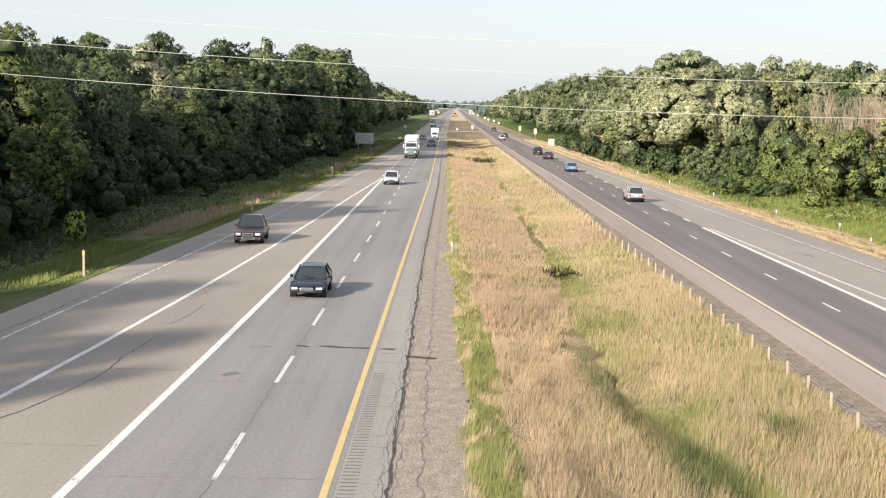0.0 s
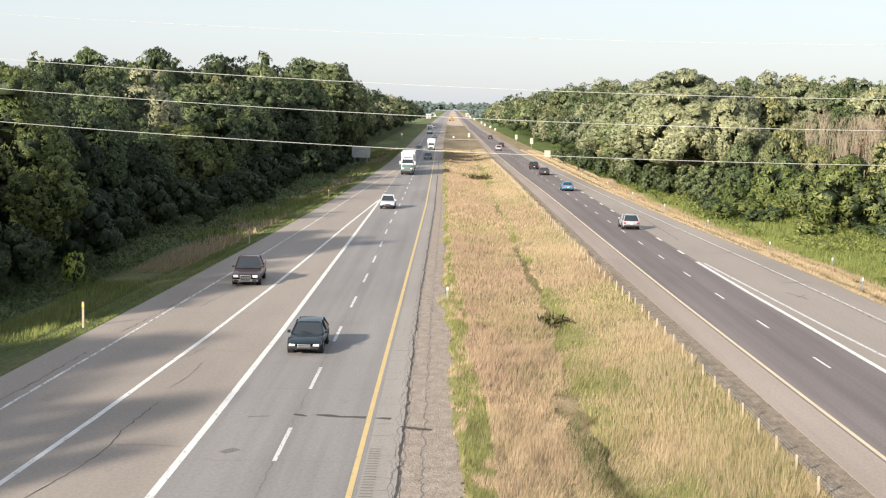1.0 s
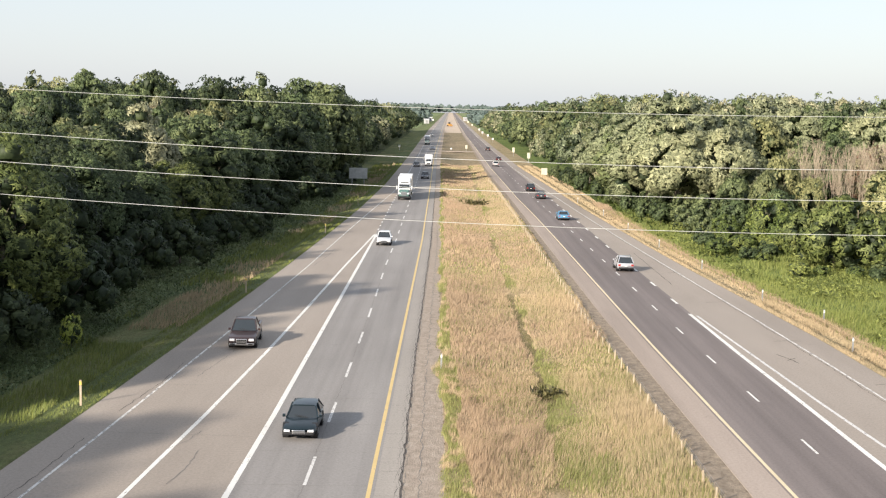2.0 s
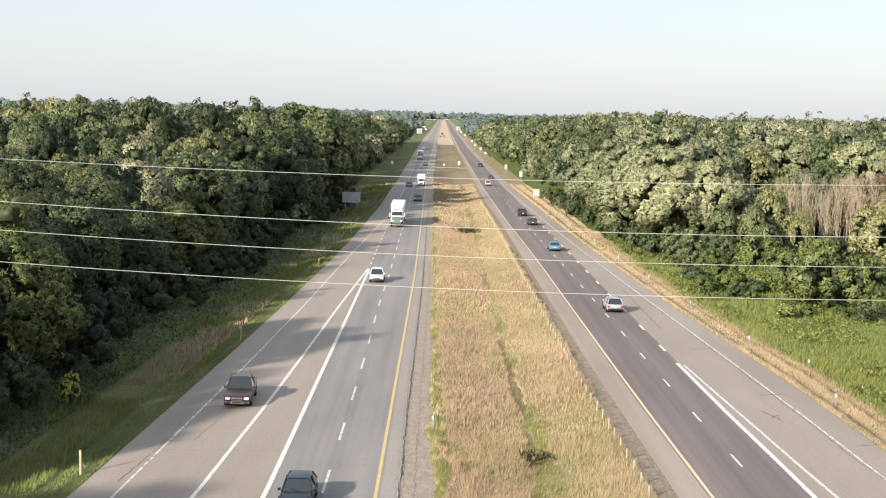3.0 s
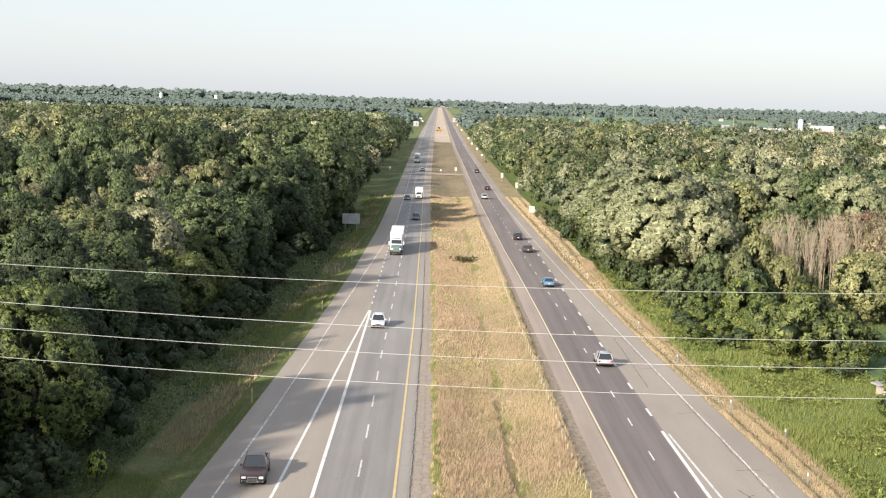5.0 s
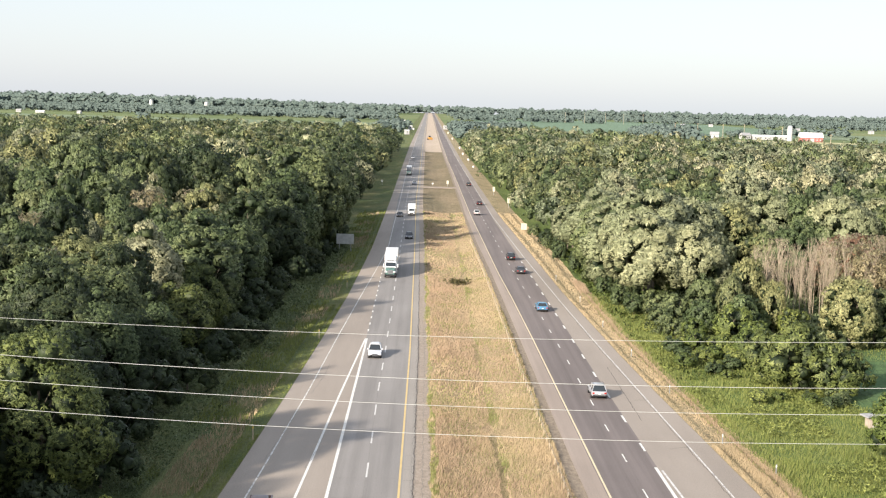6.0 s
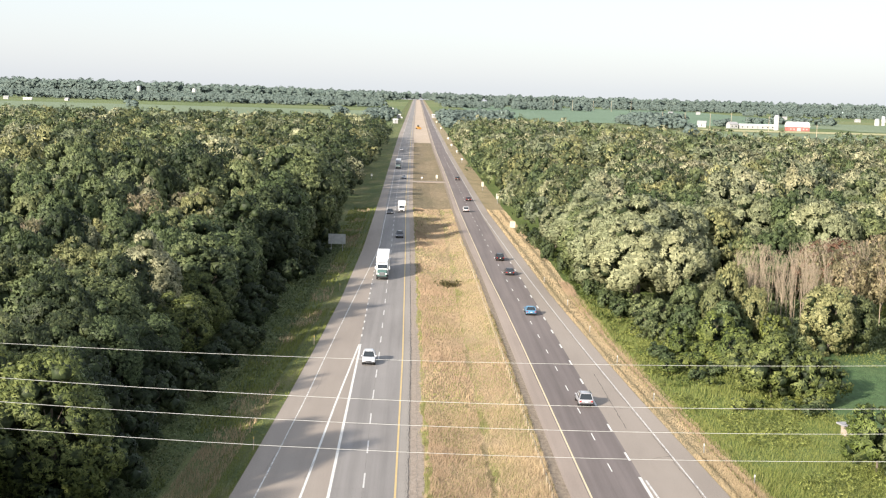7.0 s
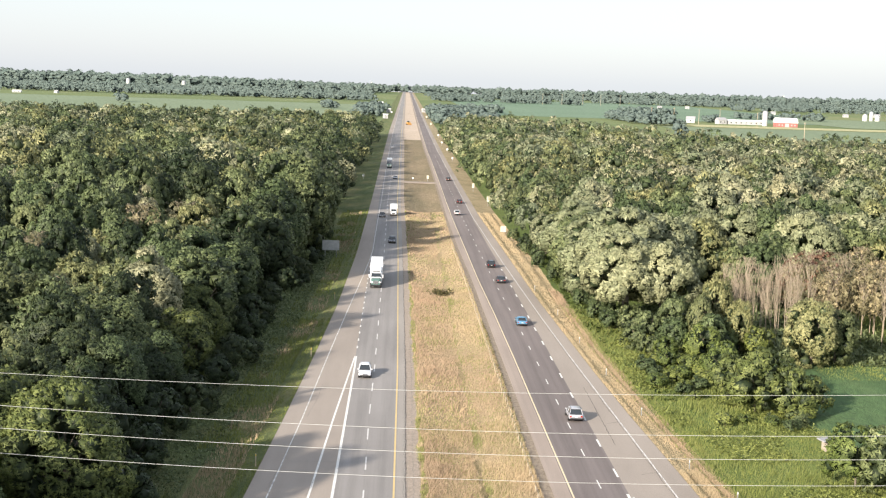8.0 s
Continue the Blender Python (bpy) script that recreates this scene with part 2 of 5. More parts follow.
machine_orange = plain("machine_orange", (0.46, 0.25, 0.07), 0.5)
hut_wood = plain("hut_wood", (0.42, 0.36, 0.30), 0.8)
marker_amber = plain("marker_amber", (0.75, 0.55, 0.12), 0.5)


# ---- building helpers ----
def mesh_from(name, verts, faces, mat, normals=None):
    """A mesh from arrays: verts (n, 3), faces (m, 3) or (m, 4)."""
    verts, faces = np.asarray(verts, dtype=np.float32), np.asarray(faces, dtype=np.int32)
    me = bpy.data.meshes.new(name)
    k = faces.shape[1]
    me.vertices.add(len(verts))
    me.vertices.foreach_set("co", verts.ravel())
    me.loops.add(faces.size)
    me.loops.foreach_set("vertex_index", faces.ravel())
    me.polygons.add(len(faces))
    me.polygons.foreach_set("loop_start", np.arange(0, faces.size, k, dtype=np.int32))
    me.update(calc_edges=True)
    if normals is None:
        me.shade_flat()
    else:
        me.attributes.new("custom_normal", "FLOAT_VECTOR", "POINT").data.foreach_set("vector", np.asarray(normals, dtype=np.float32).ravel())
    for one in mat if isinstance(mat, (list, tuple)) else (mat,):
        me.materials.append(one)
    return me


def part(name, bm, material, parent=None, label=""):
    """Links a bmesh as one mesh object under its thing."""
    me = bpy.data.meshes.new(name)
    bm.to_mesh(me)
    bm.free()
    me.materials.append(material)
    ob = new(name, me)
    ob.parent = parent
    return tagged(ob, label)


def part_mesh(name, me, parent=None, label=""):
    ob = new(name, me)
    ob.parent = parent
    return tagged(ob, label)


def thing(name, m, label, category, group="", kind=""):
    ob = new(name)
    ob.empty_display_size = 0.2
    ob.matrix_basis = m
    return tagged(ob, label, category, group, kind)


def box(bm, x0, x1, y0, y1, z0, z1, bevel=0.0):
    made = bmesh.ops.create_cube(bm, size=1.0, matrix=Matrix.LocRotScale(((x0 + x1) / 2, (y0 + y1) / 2, (z0 + z1) / 2), None, (x1 - x0, y1 - y0, z1 - z0)))
    if bevel:
        edges = list({e for v in made["verts"] for e in v.link_edges})
        bmesh.ops.bevel(bm, geom=edges, offset=bevel, segments=2, affect="EDGES", profile=0.6)
    return bm


def boxed(*args):
    return box(bmesh.new(), *args)


def rod(bm, a, b, r0, r1=None, n=6):
    """A tapered round bar from a to b."""
    a, b = Vector(a), Vector(b)
    d = b - a
    turn = d.to_track_quat("Z", "Y").to_matrix().to_4x4()
    bmesh.ops.create_cone(bm, cap_ends=True, segments=n, radius1=r0, radius2=r0 if r1 is None else r1, depth=d.length, matrix=Matrix.Translation((a + b) / 2) @ turn)
    return bm


def loft(bm, rings):
    """Skins rings of equal length and caps both ends."""
    rows = [[bm.verts.new(p) for p in ring] for ring in rings]
    n = len(rows[0])
    for a, b in zip(rows, rows[1:]):
        for i in range(n):
            bm.faces.new((a[i], a[(i + 1) % n], b[(i + 1) % n], b[i]))
    bm.faces.new(rows[0][::-1])
    bm.faces.new(rows[-1])
    bmesh.ops.recalc_face_normals(bm, faces=bm.faces[:])
    return bm


def line_at(stops):
    """x as a function of y along the road."""
    ys, xs = [p[0] for p in stops], [p[1] for p in stops]
    return lambda y: np.interp(y, ys, xs)


# ---- plan: lines that run along the road, as (distance, sideways) ----
yellow_l = line_at([(-300, 0), (180, 0), (300, -0.7), (470, -2.0), (1100, -3.0), (6000, -3.0)])
lane_l = lambda y: yellow_l(y) - np.interp(y, [40, 110, 130, 150], [3.0, 3.06, 3.2, 3.42])
thick_l = lambda y: yellow_l(y) - np.interp(y, [40, 60, 80, 120, 190], [6.55, 6.35, 6.25, 6.3, 6.4])
gore_l = line_at([(-300, -32), (30, -13.3), (45, -12.1), (60, -11.1), (80, -10.05), (100, -9.25), (120, -8.65), (150, -7.85), (188, -6.6)])
edge_l = line_at([(-300, -44), (20, -17.9), (45, -16.2), (60, -15.4), (80, -14.45), (100, -13.6), (120, -12.8), (150, -11.75), (190, -10.7), (230, -9.5), (270, -8.2), (310, -7.1), (372, -7.4), (466, -7.7), (620, -8.6), (770, -9.2), (1100, -9.8), (6000, -9.8)])
pave_l = line_at([(-300, -48), (20, -20.5), (45, -18.8), (60, -17.9), (80, -16.85), (100, -15.95), (120, -15.1), (150, -14.0), (190, -12.8), (230, -11.8), (308, -10.9), (465, -11.1), (657, -11.9), (1100, -13.3), (6000, -13.3)])
shoulder_l = lambda y: yellow_l(y) + np.interp(y, [40, 90, 200, 400], [1.6, 1.25, 1.15, 1.1])
grass_l = lambda y: yellow_l(y) + np.interp(y, [40, 60, 105, 200], [4.05, 3.65, 2.95, 2.4])
grass_r = line_at([(-300, 17.1), (40, 16.1), (86, 15.75), (113, 15.4), (187, 15.2), (272, 14.4), (330, 13.6), (406, 13.2), (470, 13.2), (630, 12.9), (820, 11.9), (1500, 11.2), (6000, 11.2)])
strip_r = line_at([(-300, 19.0), (40, 18.0), (86, 17.25), (121, 16.7), (161, 16.4), (272, 15.5), (330, 14.6), (406, 14.1), (470, 14.0), (630, 13.7), (820, 12.7), (1500, 11.9), (6000, 11.9)])
yellow_r = line_at([(-300, 22.3), (45, 20.05), (60, 19.7), (80, 19.3), (100, 18.97), (120, 18.73), (150, 18.45), (190, 18.1), (230, 17.6), (270, 16.9), (406, 15.6), (470, 15.4), (630, 14.9), (820, 13.9), (1500, 13.1), (6000, 13.1)])
lane_r = lambda y: yellow_r(y) + 3.35
thick_r = line_at([(-300, 30.5), (40, 26.2), (73, 25.4), (88, 25.15), (101, 24.85), (121, 24.6), (128, 24.55), (152, 24.3), (164, 24.2), (223, 23.8), (270, 23.4), (406, 21.8)])
second_r = line_at([(-300, 42), (40, 28.8), (77, 26.75), (85, 26.35), (120, 25.05)])
edge_r = line_at([(-300, 48), (45, 31.3), (60, 31.2), (80, 30.9), (100, 30.4), (120, 29.75), (150, 28.65), (190, 27.2), (230, 26.0), (300, 24.3), (409, 22.3), (630, 21.2), (820, 20.2), (1500, 19.5), (6000, 19.5)])
pave_r = line_at([(-300, 51), (40, 33.9), (85, 33.1), (110, 32.6), (135, 31.4), (155, 30.4), (180, 29.4), (243, 27.5), (320, 26.2), (409, 24.6), (630, 23.4), (820, 22.7), (1500, 22.0), (6000, 22.0)])
tan_r = lambda y: pave_r(y) + np.interp(y, [40, 118, 150, 200, 290, 600], [3.8, 4.0, 3.8, 3.9, 6.0, 6.5])
wood_l = line_at([(60, -29), (85, -27.5), (105, -26), (150, -29), (185, -23.5), (225, -26), (262, -22.5), (290, -20.5), (350, -20.5), (480, -19.5), (630, -18.6), (1200, -18.4)])
wood_r = line_at([(188, 43), (232, 38.5), (270, 36), (282, 34), (357, 30), (484, 28), (665, 26.5), (1200, 26)])

ROWS = sorted({-300, -100, -40, *range(-10, 300, 4), *range(300, 700, 20), *range(700, 1200, 50), *range(1200, 6001, 300)})


def ditch(y):
    return 0.5 * float(np.interp(y, [0, 60, 500, 900], [0.8, 1, 1, 0.3]))


def ground_row(y):
    """Section across the land: (sideways, height) from far left to far right."""
    pl, gl, gr, pr = pave_l(y), grass_l(y), grass_r(y), pave_r(y)
    k = 0.02 * math.sin(y * 0.21) + 0.015 * math.sin(y * 0.083)
    mid = gl + 0.52 * (gr - gl)
    out = [(-4500, 0), (-1500, 0), (-500, 0), (-160, 0), (-90, -0.1), (-55, -0.3), (pl - 12, -0.5 + k), (pl - 7.5, -0.65 + k), (pl - 4, -0.5 + k), (pl - 1.6, -0.14), (pl - 0.05, -0.02)]
    out += [(pl + 0.6, -0.3), (gl - 0.5, -0.3), (gl, 0.0)]
    d = ditch(y)
    out += [(gl + 1.2, -0.06 + k), (mid - 3, -0.72 * d + k), (mid, -d + 2 * k), (mid + 2.5, -0.75 * d + k), (gr - 1, -0.08 + k), (gr, -0.02)]
    out += [(gr + 0.5, -0.3), (pr - 0.6, -0.3), (pr + 0.05, -0.02), (pr + 1.5, -0.12 + k), (tan_r(y), -0.35 + k), (pr + 9, -0.6 + k), (62, -0.35), (95, -0.2), (160, 0), (500, 0), (1500, 0), (4500, 0)]
    return out


def build_ground():
    rows = [[(x, y, z) for x, z in ground_row(y)] for y in ROWS]
    n = len(rows[0])
    verts = [p for row in rows for p in row]
    faces, slots = [], []
    kinds = [6, 6, 6, 4, 4, 4, 1, 1, 1, 1, 5, 5, 5, 0, 0, 0, 0, 0, 0, 5, 5, 5, 2, 2, 3, 3, 3, 4, 6, 6, 6]
    for r in range(len(rows) - 1):
        for c in range(n - 1):
            faces.append((r * n + c, r * n + c + 1, (r + 1) * n + c + 1, (r + 1) * n + c))
            k = kinds[c]
            if 400 <= ROWS[r] < 950 and k == 0:
                k = 8
            if ROWS[r] >= 950 and k == 0:
                k = 7
            if ROWS[r] >= 1150 and k in (3, 4):
                k = 6
            slots.append(k)
    me = mesh_from("ground", verts, faces, [median_turf, verge_turf, dry_verge, weed_turf, forest_floor, dark_gravel, plain_turf, bare_soil, median_far])
    me.polygons.foreach_set("material_index", np.array(slots, dtype=np.int32))
    return tagged(new("ground", me), "flat grassy land with dry median, green verges and fields", "ground", kind="structure")


ground = build_ground()


SECTION_Y = np.array(ROWS, dtype=float)
SECTION = np.array([ground_row(y) for y in ROWS])


def ground_heights(x, y):
    """Height of the land under many points."""
    x, y = np.asarray(x, dtype=float), np.asarray(y, dtype=float)
    r = np.clip(np.searchsorted(SECTION_Y, y, side="right") - 1, 0, len(ROWS) - 2)
    q = ((y - SECTION_Y[r]) / (SECTION_Y[r + 1] - SECTION_Y[r]))[:, None, None]
    row = SECTION[r] * (1 - q) + SECTION[r + 1] * q
    c = np.clip((row[:, :, 0] <= x[:, None]).sum(axis=1) - 1, 0, row.shape[1] - 2)
    at = np.arange(len(x))
    x0, x1, z0, z1 = row[at, c, 0], row[at, c + 1, 0], row[at, c, 1], row[at, c + 1, 1]
    return z0 + (z1 - z0) * (x - x0) / np.maximum(x1 - x0, 1e-6)


def ground_height(x, y):
    return float(ground_heights([x], [y])[0])


def ribbon(name, left, right, y0, y1, z, mat, parent=None, step=6.0, thick=0.0, label=""):
    """A strip of pavement or paint between two lines of the plan."""
    ys = [y0]
    while ys[-1] < y1:
        ys.append(min(y1, ys[-1] + (step if ys[-1] < 300 else step * 4 if ys[-1] < 900 else step * 25)))
    verts = [p for y in ys for p in ((left(y), y, z), (right(y), y, z))]
    faces = [(2 * i, 2 * i + 1, 2 * i + 3, 2 * i + 2) for i in range(len(ys) - 1)]
    if thick:
        n = len(verts)
        verts += [(x, y, z - thick) for x, y, z in verts]
        faces += [(2 * i + n, 2 * i, 2 * i + 2, 2 * i + 2 + n) for i in range(len(ys) - 1)]
        faces += [(2 * i + 1, 2 * i + 1 + n, 2 * i + 3 + n, 2 * i + 3) for i in range(len(ys) - 1)]
        faces += [(0, n, n + 1, 1)]
    ob = new(name, mesh_from(name, verts, faces, mat))
    ob.parent = parent
    return tagged(ob, label)


off = lambda f, d: (lambda y: f(y) + d)

# ---- the two roadways ----
road_west = ribbon("road_1", lambda y: thick_l(y) - 0.1 if y < 190 else yellow_l(y) - 6.5, off(yellow_l, 0.25), -300, 5900, 0.0, concrete_lane, None, 4, 0.25)
tagged(road_west, "worn grey concrete carriageway with patched lanes", "road", kind="structure")
ribbon("ramp_lane", pave_l, lambda y: thick_l(y) - 0.1 if y < 190 else yellow_l(y) - 6.5, -300, 5900, -0.002, ramp_concrete, road_west, 4, 0.25, "pale tan concrete merging lane and shoulder")
ribbon("inner_shoulder", off(yellow_l, 0.25), shoulder_l, -300, 5900, -0.004, shoulder_concrete, road_west, 4, 0.25, "pale concrete shoulder")
ribbon("gravel_edge", shoulder_l, grass_l, -300, 5900, -0.03, gravel, road_west, 4, 0.25, "gravel strip beside the shoulder")
road_east = ribbon("road_2", off(yellow_r, -0.2), lambda y: thick_r(y) + 0.15 if y < 406 else edge_r(y), -300, 5900, 0.0, asphalt_lane, None, 4, 0.25)
tagged(road_east, "dark grey asphalt carriageway with dashed lanes", "road", kind="structure")
ribbon("exit_lane", lambda y: thick_r(y) + 0.15 if y < 406 else edge_r(y), pave_r, -300, 5900, -0.003, ramp_concrete, road_east, 4, 0.25, "pale tan concrete exit lane and shoulder")
ribbon("inner_shoulder", strip_r, off(yellow_r, -0.2), -300, 5900, -0.004, shoulder_asphalt, road_east, 4, 0.25, "pale worn asphalt shoulder")
ribbon("gravel_edge", grass_r, strip_r, -300, 5900, -0.03, dark_gravel, road_east, 4, 0.25, "dark gravel strip beside the shoulder")


def marking(f, w, y0, y1, mat, road, label="", z=0.006):
    return ribbon("lane_marking", off(f, -w / 2), off(f, w / 2), y0, y1, z, mat, road, 4, 0.0, label)


marking(yellow_l, 0.20, 20, 5000, yellow_paint, road_west, "solid yellow edge line")
marking(thick_l, 0.29, 20, 187.5, white_paint, road_west, "broad white gore line")
marking(gore_l, 0.24, 20, 187.5, white_paint, road_west, "white gore line")
marking(edge_l, 0.15, 20, 5000, old_paint, road_west, "worn white edge line")
marking(yellow_r, 0.19, 30, 5000, cream_paint, road_east, "pale yellow edge line")
marking(thick_r, 0.32, 30, 121, white_paint, road_east, "broad white gore line")
marking(second_r, 0.22, 30, 120, worn_paint, road_east, "worn white gore line")
marking(edge_r, 0.16, 30, 5000, old_paint, road_east, "worn white edge line")


def dashes(f, first, period, count, length, w, mat, road):
    """One stroke after another along a lane line; near strokes are pieces of their own."""
    me = mesh_from("lane_dash", [(-w / 2, -length / 2, 0), (w / 2, -length / 2, 0), (w / 2, length / 2, 0), (-w / 2, length / 2, 0)], [(0, 1, 2, 3)], mat)
    for i in range(count):
        y = first + period * i
        ob = new("lane_dash", me)
        ob.parent = road
        slope = (f(y + 1.5) - f(y - 1.5)) / 3
        ob.matrix_basis = pose(f(y), y, 0.006, 0, 0, -math.degrees(math.atan(slope)))


dashes(lane_r, 51.1, 12.19, 60, 3.0, 0.14, white_paint, road_east)
dashes(thick_r, 128.6, 12.19, 14, 3.2, 0.24, white_paint, road_east)
dashes(lane_l, 31.95, 12.28, 62, 5.0, 0.16, worn_paint, road_west)
dashes(off(yellow_l, -6.45), 194.5, 6.1, 18, 1.9, 0.2, white_paint, road_west)


# ---- trees ----


def unit(n, g):
    v = g.normal(size=(n, 3))
    return v / np.linalg.norm(v, axis=1, keepdims=True)


def leaf_cards(centre, normal, size, g, long=1.5, up=0.0, spray=(-1, 0, 1)):
    """Sprays of pointed leaves at the given points; returns verts and faces."""
    n = len(centre)
    helper = unit(n, g)
    helper[:, 2] += up
    u = np.cross(normal, helper)
    u /= np.linalg.norm(u, axis=1, keepdims=True) + 1e-9
    v = np.cross(u, normal)
    s = size[:, None] * long * 0.62
    base = centre - v * s * 0.7
    tris = []
    for k in spray:
        turn = 0.62 * k + 0.25 * g.normal(size=(n, 1))
        way = v * np.cos(turn) + u * np.sin(turn) + normal * 0.25 * g.normal(size=(n, 1))
        side = np.cross(normal, way)
        reach = s * (1.35 + 0.3 * g.normal(size=(n, 1)))
        tri = np.stack([base + side * 0.1 * s, base + way * reach * 0.55 - side * s * 0.36, base + way * reach + side * s * 0.14], 1)
        flip = np.einsum("ij,ij->i", np.cross(tri[:, 1] - tri[:, 0], tri[:, 2] - tri[:, 0]), normal) < 0
        tri[flip] = tri[flip][:, [0, 2, 1]]
        tris.append(tri)
    verts = np.stack(tris, 1).reshape(-1, 3)
    return verts, np.arange(3 * len(spray) * n).reshape(-1, 3), normal


ICO = bmesh.new()
bmesh.ops.create_icosphere(ICO, subdivisions=1, radius=1.0)
ICO_V = np.array([v.co[:] for v in ICO.verts])
ICO_V = ICO_V[[v.index for f in ICO.faces for v in f.verts]]
ICO_F = np.arange(len(ICO_V)).reshape(-1, 3)
ICO.free()


CROWNS = {"broad": (42, 0.36, 0.36, 0.58, 0.115), "round": (34, 0.27, 0.36, 0.58, 0.108), "tall": (32, 0.21, 0.40, 0.56, 0.098), "shrub": (18, 0.42, 0.42, 0.48, 0.19), "edge": (50, 0.30, 0.45, 0.50, 0.12)}


def lobes_for(style, g):
    """Boughs of a crown of unit tree height: billows set round an uneven dome."""
    count, wide, high, mid, bulk = CROWNS[style]
    i = np.arange(count) + 0.5
    z = 1 - (1.9 if style == "edge" else 1.62) * i / count
    ang = i * 2.39996 + g.uniform(-0.35, 0.35, count)
    flat = np.sqrt(np.maximum(0, 1 - z * z))
    lean = 1 + 0.16 * np.cos(ang - g.uniform(0, 6.28)) + 0.10 * np.cos(2 * ang - g.uniform(0, 6.28))
    out = (lean * g.uniform(0.6, 0.98, count))[:, None]
    c = np.column_stack([flat * np.cos(ang) * wide, flat * np.sin(ang) * wide, z * high]) * out
    c[:, 2] += mid
    r = bulk * g.uniform(0.5, 1.2, count)
    c = np.concatenate([c, [[0, 0, mid + 0.1 * high], [0.02, 0, mid - 0.45 * high]]])
    return c, np.concatenate([r, [wide * 0.5, wide * 0.45]])


def tufts(centre, way, size, g, petals=5):
    """Leaf tufts: little umbrellas of pointed sprays, open between; returns verts, faces and soft normals."""
    n = len(centre)
    helper = unit(n, g)
    u = np.cross(way, helper)
    u /= np.linalg.norm(u, axis=1, keepdims=True) + 1e-9
    v = np.cross(way, u)
    s = size[:, None]
    verts, normals = [centre + way * s * 0.55], [way]
    turn = g.uniform(0, 6.283, (n, 1))
    for k in range(petals):
        a = turn + 6.283 * k / petals + 0.3 * g.normal(size=(n, 1))
        for half, far, drop in ((-0.42, g.uniform(0.4, 0.7, (n, 1)), 0.1), (0.3, g.uniform(0.75, 1.25, (n, 1)), 0.42)):
            d = u * np.cos(a + half) + v * np.sin(a + half)
            verts.append(centre + d * s * far - way * s * drop * g.uniform(0.3, 1.5, (n, 1)))
            normals.append(way + 1.5 * d)
    k = 1 + 2 * petals
    vv, nn = np.stack(verts, 1).reshape(-1, 3), np.stack(normals, 1).reshape(-1, 3)
    fan = np.array([(0, 1 + 2 * p, 2 + 2 * p) for p in range(petals)])
    return vv, (np.arange(n)[:, None, None] * k + fan[None]).reshape(-1, 3), nn / np.linalg.norm(nn, axis=1, keepdims=True)


def crown_arrays(style, count, size, height, g, core=0.7, hearts=1, petals=5, low=0.0):
    """Verts and faces of a crown: dark hearts of the boughs, and leaf tufts over them."""
    c, r = lobes_for(style, g)
    c, r = c * height, r * height
    mid = np.array([0, 0, CROWNS[style][3] * height])
    share = r[:-2] ** 2 * (c[:-2, 2] > low * height)
    share /= share.sum()
    pick = g.choice(len(c) - 2, size=count, p=share)
    out = c[pick] - mid
    out /= np.linalg.norm(out, axis=1, keepdims=True) + 1e-6
    n = unit(count, g)
    n += out * np.maximum(0, -1.9 * np.einsum("ij,ij->i", n, out))[:, None] + 0.35 * out
    n /= np.linalg.norm(n, axis=1, keepdims=True)
    ragged = 0.86 + 0.36 * g.random(count) ** 1.8
    centre = c[pick] + n * (r[pick] * ragged)[:, None]
    way = n + 0.5 * unit(count, g) + np.array([0, 0, 0.35])
    way /= np.linalg.norm(way, axis=1, keepdims=True)
    v, f, soft = tufts(centre, way, size * g.uniform(0.55, 1.35, count), g, petals)
    crown = np.repeat(0.5 * n + 0.55 * out, 1 + 2 * petals, axis=0)
    soft = 0.7 * soft + crown + 0.12 * unit(len(v), g)
    soft /= np.linalg.norm(soft, axis=1, keepdims=True)
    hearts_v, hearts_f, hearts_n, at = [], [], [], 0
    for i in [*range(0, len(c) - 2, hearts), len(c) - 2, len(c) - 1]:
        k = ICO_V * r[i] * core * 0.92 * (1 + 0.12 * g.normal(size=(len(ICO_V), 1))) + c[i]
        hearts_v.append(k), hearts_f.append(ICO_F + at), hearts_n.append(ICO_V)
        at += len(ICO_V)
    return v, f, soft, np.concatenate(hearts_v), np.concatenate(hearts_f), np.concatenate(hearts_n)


def merge(parts):
    """Joins (verts, faces) pairs; quads become triangle pairs."""
    vs, fs, at = [], [], 0
    for v, f in parts:
        if f.shape[1] == 4:
            f = np.concatenate([f[:, [0, 1, 2]], f[:, [0, 2, 3]]])
        vs.append(v), fs.append(f + at)
        at += len(v)
    return np.concatenate(vs), np.concatenate(fs)


